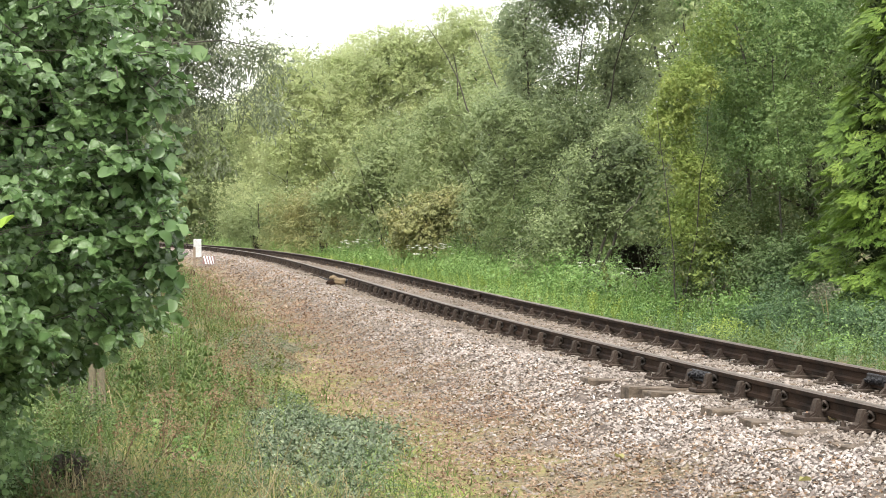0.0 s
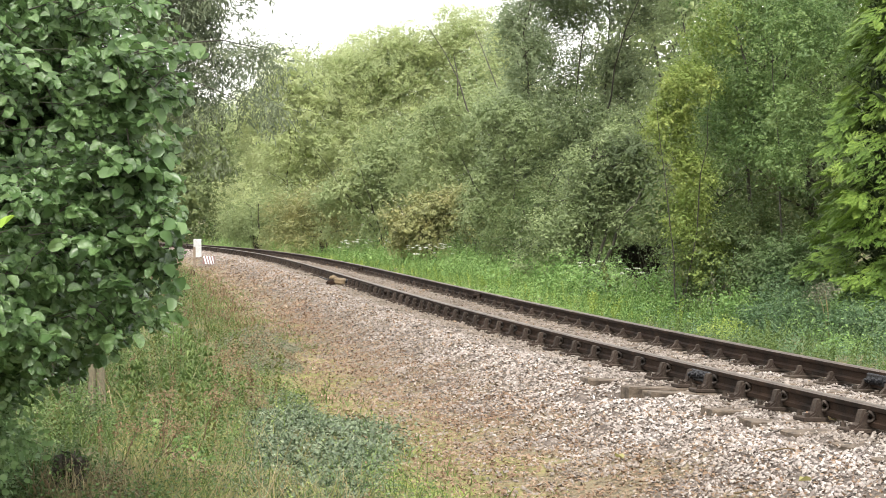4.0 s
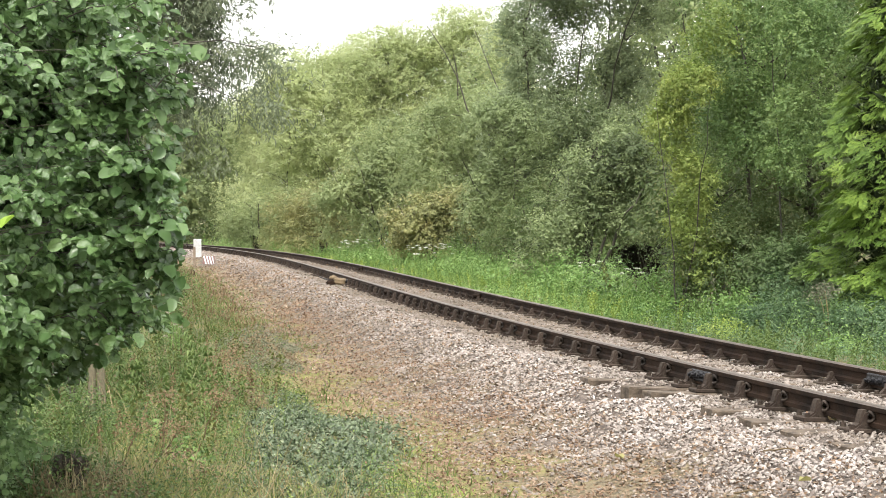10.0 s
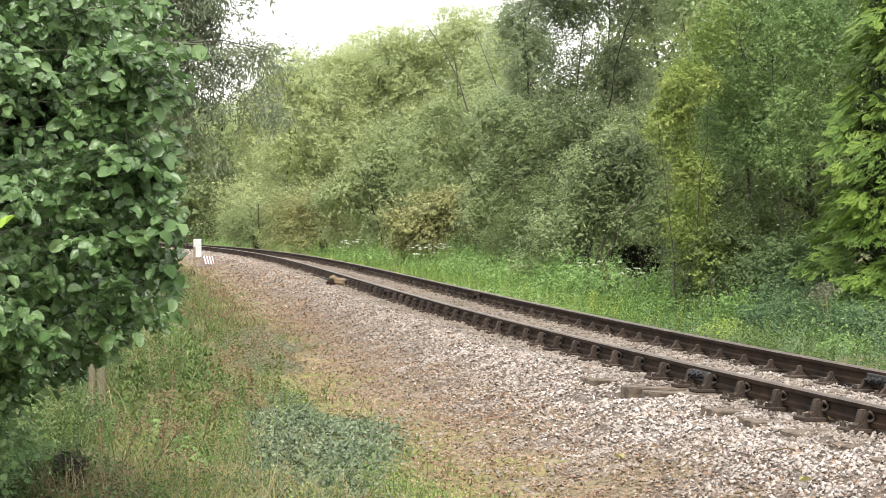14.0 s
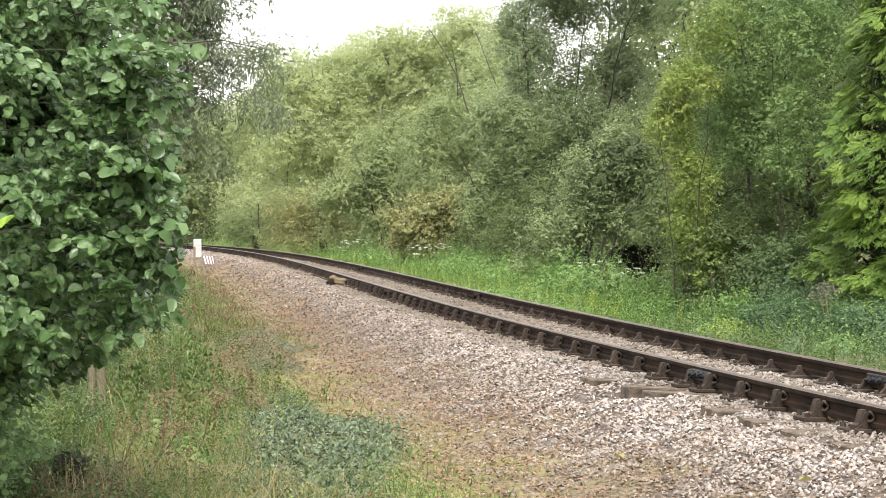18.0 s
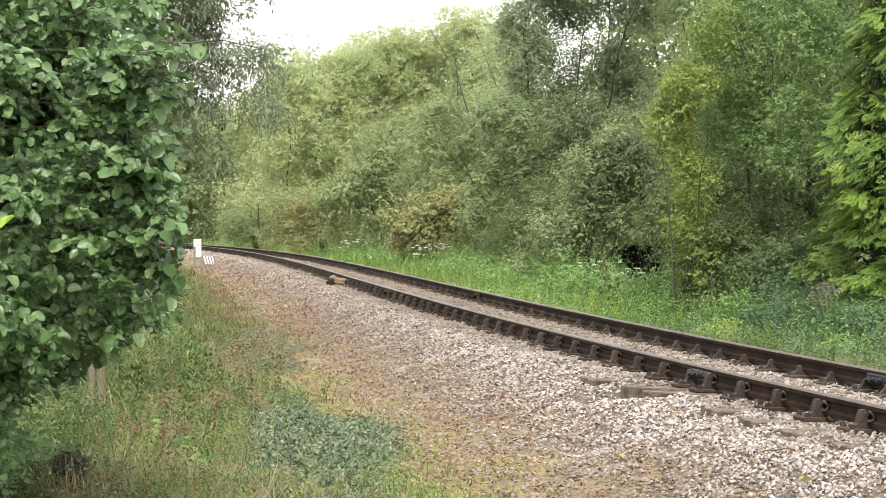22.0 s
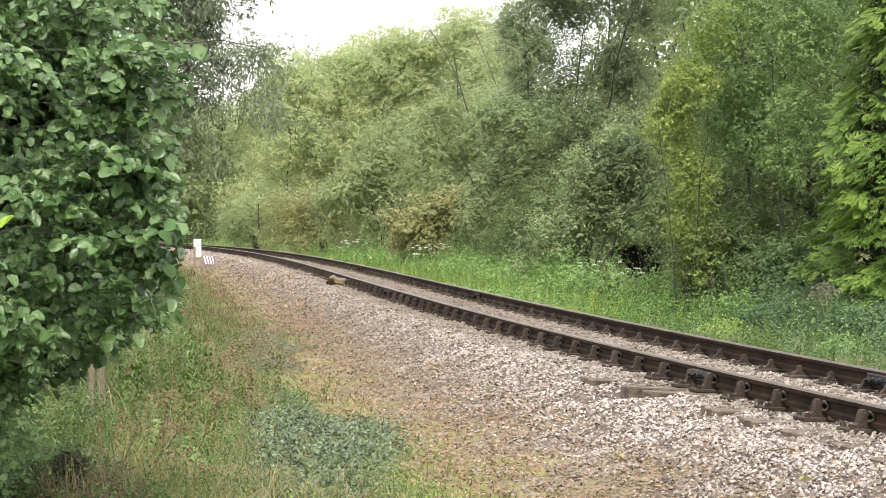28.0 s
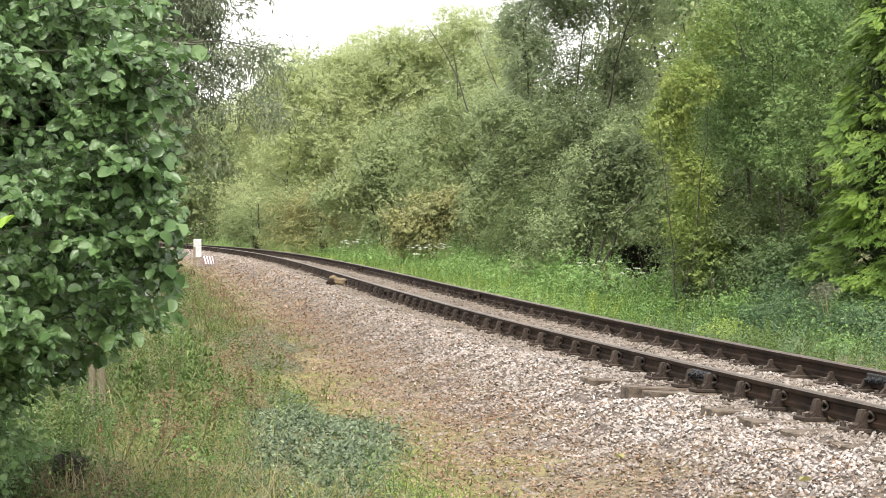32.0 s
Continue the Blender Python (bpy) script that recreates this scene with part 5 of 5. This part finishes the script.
def build_ballast():
    r = np.random.default_rng(33)
    shapes = [stone_shape(i) for i in range(8)]
    chips = [(np.concatenate([v[:3], v[3:].mean(0)[None] + [[.05, -.04, .06]]]), [(0, 1, 3), (1, 2, 3), (2, 0, 3)]) for v, f in shapes]

    def lay(s0, s1, per, size):
        n = int((s1 - s0) * 4.6 * per)
        s, d = r.uniform(s0, s1, n), r.uniform(-3.2, 1.5, n)
        wob = waves(s, d, 1.6, 8) * .25
        keep = r.random(n) < np.clip((d + 2.85 - .45 * np.clip((s - 8) / 10, 0, 1) + wob) / .75, 0.15, 1)
        off = (np.abs(s) - SJ / 2 + SP / 2) % SP - SP / 2
        keep &= ~((np.abs(off) < .135) & (np.abs(s + 1) < 5) & (np.abs(s + 1.0) > .2) & (d > -1.42) & (d < -.5) & (r.random(n) < .72))
        s, d = s[keep], d[keep]
        x, y, _ = on_track(s, d)
        z = ground_sd(s, d, x, y) + r.uniform(-.012, .016, len(s)) + size * .12
        return s, d, np.stack([x, y, z], 1), size * r.uniform(.6, 1.35, len(s))

    pieces, single = [], []
    for s0, s1, per, size in ((-32, -7, 230, .050), (-7, -1, 1450, .0300), (-1, 8, 1150, .0335), (8, 22, 700, .041), (22, 45, 400, .050), (45, 100, 130, .075)):
        s, d, at, size = lay(s0, s1, per, size)
        one = np.zeros(len(s), bool)
        if s0 == -7:
            one = (s > -6.2) & (s < -3.2) & (d > -2.1) & (d < -1.0)
            one[np.flatnonzero(one)[300:]] = False
            single = list(zip(at[one], size[one]))
        at, size = at[~one], size[~one]
        kind = r.integers(0, 8, len(at))
        for k in range(8):
            q = kind == k
            n = int(q.sum())
            pieces.append(scatter((shapes if s0 == -7 and k % 3 else chips)[k], at[q], sphere(r, n) * .55 + np.array([0, 0, .8]), sphere(r, n), size[q]))
    v, f = merge(pieces)
    me = fast_mesh("track_ballast", v, f, STONE)
    vs, vd = along(v[:, 0], v[:, 1])
    dirt = .52 * np.clip((vs + .5) / 12, 0, 1) + .62 * np.clip((-1.65 - vd) / 1.1, 0, 1) + .34 * (np.abs(vd) < .72) + .45 * np.exp(-((vd + .95) / .30) ** 4) + .12 * waves(v[:, 0], v[:, 1], 1.4, 77) - .05
    me.attributes.new("dirt", "FLOAT", "POINT").data.foreach_set("value", np.clip(dirt, 0, .85).astype(np.float32))
    bed = tagged(new("track_ballast", me), "pinkish-grey crushed stone ballast around the sleepers", "ballast", kind="stuff")
    meshes = [fast_mesh("stone", np.array(v), np.array(f), STONE_PIECE) for v, f in shapes]
    for i, (p, q) in enumerate(single):
        m = Matrix.LocRotScale(Vector(p), Euler((r.uniform(-.6, .6), r.uniform(-.6, .6), r.uniform(0, 6.28))), Vector((q, q, q)))
        child("stone", meshes[i % 8], bed, at=m)


# ---- the things beside the line ----
def marker_post(x, y):
    root = tagged(new("marker_post"), "white trackside marker post with a red and white striped board", "marker post")
    root.matrix_basis = pose(x, y, float(ground(x, y)[0]) - .04, 0, 0, 4)
    bm = bmesh.new()
    box(bm, (.085, .08, .74), (-.095, .0, .37), .008)
    part("post", bm, POST_WOOD, root, "weathered brown wooden post")
    bm = bmesh.new()
    box(bm, (.255, .03, .25), (0.0, -.055, .83), .006)
    box(bm, (.185, .028, .34), (.035, -.054, .54), .006)
    part("plate", bm, WHITE, root, "white painted board")
    board = bmesh.new()
    box(board, (.38, .028, .27), (0, 0, 0), .005)
    b = part("striped_board", board, RED, root, "faded red board with white diagonal stripes", pose(.36, -.10, .27, -10, 2, 0))
    for i in range(4):
        bm = bmesh.new()
        x0 = -.185 + i * .088
        vs = [bm.verts.new((x0 + dx, dy, dz)) for dy in (-.0175, -.011) for dx, dz in ((0, .132), (.052, .132), (.135, -.132), (.083, -.132))]
        vs = [v for v in vs]
        for v in vs:
            v.co.x = min(max(v.co.x, -.186), .186)
        bm.faces.new(vs[0:4])
        bm.faces.new(vs[4:8][::-1])
        for j in range(4):
            bm.faces.new((vs[j], vs[(j + 1) % 4], vs[4 + (j + 1) % 4], vs[4 + j]))
        bmesh.ops.recalc_face_normals(bm, faces=bm.faces)
        part("stripe", bm, WHITE, b, "white stripe")


def greaser(x, y, heading):
    root = tagged(new("rail_lubricator"), "small tan rail lubricator box lying against the near rail", "track equipment")
    root.matrix_basis = pose(x, y, float(ground(x, y)[0]), 0, 0, heading)
    bm = bmesh.new()
    box(bm, (.24, .20, .13), (.06, 0, .095), .03, Matrix.Rotation(radians(7), 4, "Y"))
    part("housing", bm, TAN, root)
    bm = bmesh.new()
    box(bm, (.17, .19, .12), (-.11, -.03, .065), .03, Matrix.Rotation(radians(-16), 4, "Y"))
    part("bracket", bm, RAIL, root, "rusty brown bracket")
    bm = bmesh.new()
    bmesh.ops.create_icosphere(bm, subdivisions=2, radius=.075, matrix=Matrix.Translation((-.08, 0, .165)) @ Matrix.Diagonal((1.1, 1, .65, 1)))
    part("cap", bm, TAN, root, "rounded tan cap")
    bm = bmesh.new()
    rod(bm, (.17, 0, .09), (.50, -.16, .115), .042, .028)
    part("arm", bm, GREASE, root, "black greasy arm to the rail")
    bm = bmesh.new()
    rod(bm, (-.17, 0, .12), (-.42, .3, .17), .014)
    part("pipe", bm, GREASE, root)


def stump():
    r = np.random.default_rng(3)
    x, y = -2.07, 11.1
    t = np.linspace(0, 1, 15)
    v, f = tube(np.stack([.07 * t, .02 * t, -.05 + .27 * t], 1), np.append((.13 - .06 * t)[:-1], .01), 18)
    v += r.normal(0, .016, v.shape)
    root = tagged(new("tree_stump"), "dark rotten stump overhung by dry grass and small leaves", "stump")
    root.matrix_basis = pose(x, y, float(ground(x, y)[0]))
    child("stump", fast_mesh("stump", v, f, OLD_BARK), root)
    n = 800
    a, q = r.uniform(0, 6.283, n), r.uniform(.02, .30, n)
    at = np.stack([np.cos(a) * q + .05, np.sin(a) * q, .26 - q * .6 + r.normal(0, .05, n)], 1)
    v, f = scatter(OVAL_LEAF, at, np.array([0, -.4, .8]) + r.normal(0, .5, (n, 3)), r.normal(0, 1, (n, 3)), r.uniform(.014, .030, n))
    tagged(child("leaf_cover", fast_mesh("leaf_cover", v, f, WEEDS), root, "small green leaves over the stump"), kind="stuff")
    n = 240
    a, q = r.uniform(0, 6.283, n), r.uniform(.06, .34, n)
    at = np.stack([np.cos(a) * q + .12, np.sin(a) * q, np.full(n, -.02)], 1)
    v, f = scatter(BLADE, at, np.array([0, 0, 1.0]) + r.normal(0, .3, (n, 3)), r.normal(0, 1, (n, 3)), np.stack([np.full(n, .005), r.uniform(.1, .25, n), r.uniform(.14, .34, n)], 1))
    tagged(child("dry_grass", fast_mesh("dry_grass", v, f, STRAW), root, "pale dry grass round the stump"), kind="stuff")


def fence_stake():
    x, y = -2.62, 15.5
    root = tagged(new("fence_stake"), "short split wooden stake standing in the weeds", "stake")
    root.matrix_basis = pose(x, y, float(ground(x, y)[0]) - .02)
    for dx, high, lean in ((-.046, .74, 1.5), (.046, .69, -2.5)):
        bm = bmesh.new()
        box(bm, (.058, .045, high), (0, 0, high / 2), .012)
        part("board", bm, OLD_WOOD, root, "", pose(dx, 0, 0, 2, lean, 8))


def bare_stem(x, y, tall, lean):
    r = np.random.default_rng(int(tall * 1000))
    root = tagged(new("withered_plant"), "thin withered plant with a russet seed head in the bank weeds", "dead plant", "withered plants on the bank")
    root.matrix_basis = pose(x, y, float(ground(x, y)[0]) - .02)
    v, f = limb((0, 0, 0), (lean, 0, tall), .006, .003, r, .08, 6, 5)
    child("stalk", fast_mesh("stalk", v, f, DEAD), root)
    for k in range(3):
        t = r.uniform(.4, .9)
        v, f = limb((lean * t, 0, tall * t), (lean * t + r.normal(.08, .08), r.normal(0, .05), tall * t + r.uniform(.06, .16)), .003, .002, r, .1, 3, 4)
        child("twig", fast_mesh("twig", v, f, DEAD), root)
    n = 170
    at = np.array([lean * .9, 0, tall]) + r.normal(0, 1, (n, 3)) * np.array([.055, .05, .028])
    v, f = scatter(OVAL_LEAF, at, np.array([0, -.3, 1.0]) + r.normal(0, .5, (n, 3)), r.normal(0, 1, (n, 3)), r.uniform(.010, .024, n))
    tagged(child("seed_head", fast_mesh("seed_head", v, f, RUSSET), root, "russet dead seed head"), kind="stuff")


for spot in ((-1.78, 12.3, .34, .19), (-1.80, 13.1, .43, .02), (-1.62, 13.4, .41, .14), (-1.98, 12.5, .27, .12)):
    bare_stem(*spot)


def weed_clump(name, label, x, y, radius, tall, count, size, mat, seed, blades=False):
    r = np.random.default_rng(seed)
    a, q = r.uniform(0, 6.283, count), np.sqrt(r.random(count)) * radius
    px, py = x + np.cos(a) * q, y + np.sin(a) * q * 1.6
    at = np.stack([px, py, ground(px, py) + tall * r.random(count) * (1.1 - q / radius)], 1)
    up, ahead = np.array([0, -.2, 1.0]) + r.normal(0, .5, (count, 3)), r.normal(0, 1, (count, 3))
    if blades:
        at[:, 2] = ground(px, py) - .01
        h = tall * r.uniform(.4, 1.2, count)
        v, f = scatter(BLADE, at, up, ahead, np.stack([np.full(count, size), h * .7, h], 1))
    else:
        v, f = scatter(OVAL_LEAF, at, up, ahead, size * r.uniform(.6, 1.3, count))
    tagged(new(name, fast_mesh(name, v, f, mat)), label, "weeds", kind="stuff")


def stick(x, y, length, turn):
    r = np.random.default_rng(int(length * 1000))
    v, f = limb((-length / 2, 0, .02), (length / 2, 0, .03), .006, .004, r, .1, 5, 6)
    ob = tagged(new("stick", fast_mesh("stick", v, f, DEAD)), "thin brown broken stick lying on the ballast", "stick")
    ob.matrix_basis = pose(x, y, float(ground(x, y)[0]) + .015, 0, 0, turn)


def dead_dock(x, y):
    r = np.random.default_rng(4)
    root = tagged(new("dead_dock"), "dead brown dock plant in front of a cypress", "dead weed")
    root.matrix_basis = pose(x, y, float(ground(x, y)[0]) - .02)
    for i in range(3):
        tip = (r.normal(0, .12), r.normal(0, .1), .60 + r.normal(0, .06))
        v, f = limb((0, 0, 0), tip, .010, .004, r, .08, 4, 5)
        child("stalk", fast_mesh("stalk", v, f, STRAW), root)
        n = 130
        at = np.array(tip) + r.normal(0, 1, (n, 3)) * np.array([.10, .08, .05])
        v, f = scatter(OVAL_LEAF, at, sphere(r, n), sphere(r, n), r.uniform(.02, .05, n))
        child("seed_head", fast_mesh("seed_head", v, f, GREY_WEED), root, "dead brown seed head")


weed_clump("yellow_weeds", "low pale yellow-green weeds in the verge", 4.02, 29.0, .55, .30, 2200, .042, GRASS, 71)
weed_clump("yellow_weeds", "light green weeds beside the rails", 5.0, 25.5, .40, .28, 2000, .035, NETTLE, 72)
weed_clump("dead_weeds", "grey-brown patch of dead weeds on the bank", -2.15, 23.2, .55, .40, 2600, .034, DEAD, 75)
weed_clump("grey_weeds", "grey-green seeding weeds on the bank", -2.35, 26.0, .55, .36, 2600, .032, GREY_WEED, 81)
weed_clump("grey_weeds", "grey-green seeding weeds beside the brown fronds", -1.95, 22.0, .45, .34, 2200, .028, GREY_WEED, 82)
weed_clump("russet_weeds", "russet withered weeds on the bank", -2.15, 20.6, .30, .38, 1500, .026, RUSSET, 83)
weed_clump("russet_weeds", "russet withered weeds before the alder", -1.95, 17.2, .26, .34, 1100, .024, RUSSET, 84)
weed_clump("dead_weeds", "brown dead fronds among straw on the bank", -1.68, 17.3, .26, .34, 800, .03, DEAD, 76)
weed_clump("dead_weeds", "tan dead fronds among green weeds", -1.95, 14.9, .22, .34, 420, .03, LITTER, 77)
weed_clump("dead_weeds", "tan dead fronds at the foot of the bank", -1.62, 12.6, .24, .22, 420, .03, LITTER, 78)
weed_clump("undergrowth_clump", "dark small-leaved weeds round an old stake", -2.68, 14.3, .48, .62, 5200, .024, WEEDS, 79)
weed_clump("stump_weeds", "low dark weeds in the hollow round a stump", -2.25, 11.3, .34, .26, 2600, .022, WEEDS, 87)
weed_clump("stump_weeds", "low mixed weeds before a stump", -1.92, 11.2, .42, .13, 1400, .020, WEEDS, 88)
weed_clump("dead_weeds", "grey-brown dead weeds beside a stump", -1.80, 11.1, .30, .26, 1200, .022, DEAD, 89)
weed_clump("stump_weeds", "low green weeds round a stump", -2.10, 11.4, .46, .26, 5200, .022, WEEDS, 163)
weed_clump("dry_tussock", "tangled tan dead grass before a stump", -1.90, 11.0, .20, .20, 420, .0035, STRAW, 159, True)
weed_clump("dry_tussock", "dull brown dead grass before a stump", -2.06, 10.9, .14, .20, 70, .004, RUSSET, 160, True)
weed_clump("grey_weeds", "grey seeding weed leaves before a stump", -1.86, 11.2, .28, .18, 2600, .016, GREY_WEED, 161)
weed_clump("undergrowth_leaves", "small-leaved green undergrowth below the alder", -2.62, 11.3, .46, .55, 5200, .034, UNDERWOOD, 85)
weed_clump("undergrowth_leaves", "small-leaved green undergrowth beside a stump", -2.80, 12.4, .50, .60, 4200, .028, WEEDS, 86)
weed_clump("weed_rosette", "broad-leaved light green weeds on the bank", -1.98, 14.3, .20, .16, 160, .085, NETTLE, 73)
weed_clump("weed_rosette", "broad-leaved light green weeds in the bank grass", -1.70, 13.3, .18, .14, 130, .08, NETTLE, 74)
for k, (x, y, rad, tall) in enumerate(((3.05, 44.0, .7, .75), (2.4, 48.5, .6, .6), (1.5, 52.0, .7, .5), (4.35, 35.0, .5, .45), (.6, 57.0, .8, .6), (4.6, 29.3, .45, .42), (3.5, 34.5, .5, .34))):
    weed_clump("nettle_clump", "mound of fresh green nettles and weeds in the verge", x, y, rad, tall, 1500, .07, NETTLE, 170 + k)
dead_dock(5.1, 27.0)
stick(2.01, 12.27, .19, -4)
stick(1.73, 11.38, .24, 2)
stick(-4.4, 46.0, .9, 60)
for x, y, turn, mat in ((1.16, 13.22, 40, OLIVE), (2.00, 11.15, 110, OLIVE), (.35, 14.65, 200, STRAW), (2.6, 13.6, 20, STRAW)):
    leaf = tagged(new("fallen_leaf", fast_mesh("fallen_leaf", np.array(BROAD_LEAF[0]) * np.array([.085, .075, .12]), BROAD_LEAF[1], mat)), "yellowed fallen leaf on the ballast" if mat is OLIVE else "pale dry fallen leaf on the ballast", "leaf", "large fallen leaves")
    leaf.matrix_basis = pose(x, y, float(ground(x, y)[0]) + .035, 18, 8, turn)
marker_post(-7.90, 66.0)
greaser(-2.10, 40.6, -10)
stump()
fence_stake()
plant_out(umbel_plant("hogweed", "hogweed with flat white flower heads in the verge", "hogweed in the verge", .66, 5, .15, .062),
          ((-3.55, 75.0), (-3.2, 75.5), (-2.75, 74.5), (-1.95, 72.0), (-.97, 62.0), (-.75, 63.0), (-.46, 61.5), (-.15, 62.5), (.05, 61.5)))
plant_out(umbel_plant("cow_parsley", "small white-flowered cow parsley among the nettles", "cow parsley by the nettles", .62, 2, .12, .055),
          ((2.85, 42.6), (3.1, 41.2), (3.22, 36.4), (3.45, 36.1), (3.75, 33.4)))
plant_out(umbel_plant("yarrow", "small yarrow with dull white heads in the bank grass", "yarrow in the bank grass", .42, 4, .07, .030, DULL_UMBEL),
          ((-3.2, 24.0), (-2.95, 22.8), (-3.05, 23.4), (-3.4, 25.5)))
build_ballast()


# ---- the wind ----
GUST_TIMES = (0, 2, 4, 6.5, 10, 13, 16, 18, 20.5, 22, 24.5, 27, 30, 32)
GUST_LEAN = (.1, .4, .25, -.25, -.25, .1, .1, -.25, 1.0, .5, .65, .45, .1, .1)


def motions():
    for ob, amount, phase in SWAYING:
        rest, rows = ob.matrix_basis.copy(), []
        for k in range(0, 33):
            a = math.sin(k * .75 + phase) * .6 + math.sin(k * .41 + phase * 2.3) * .5
            if amount > .3:
                a = float(np.interp(k, GUST_TIMES, GUST_LEAN)) + .12 * a
            b = math.sin(k * .6 + phase * 1.4) * .4
            rows.append((float(k), rest @ pose(0, 0, 0, amount * b * (.3 if amount > .3 else 1), amount * a, 0)))
        walk(ob, rows)


motions()
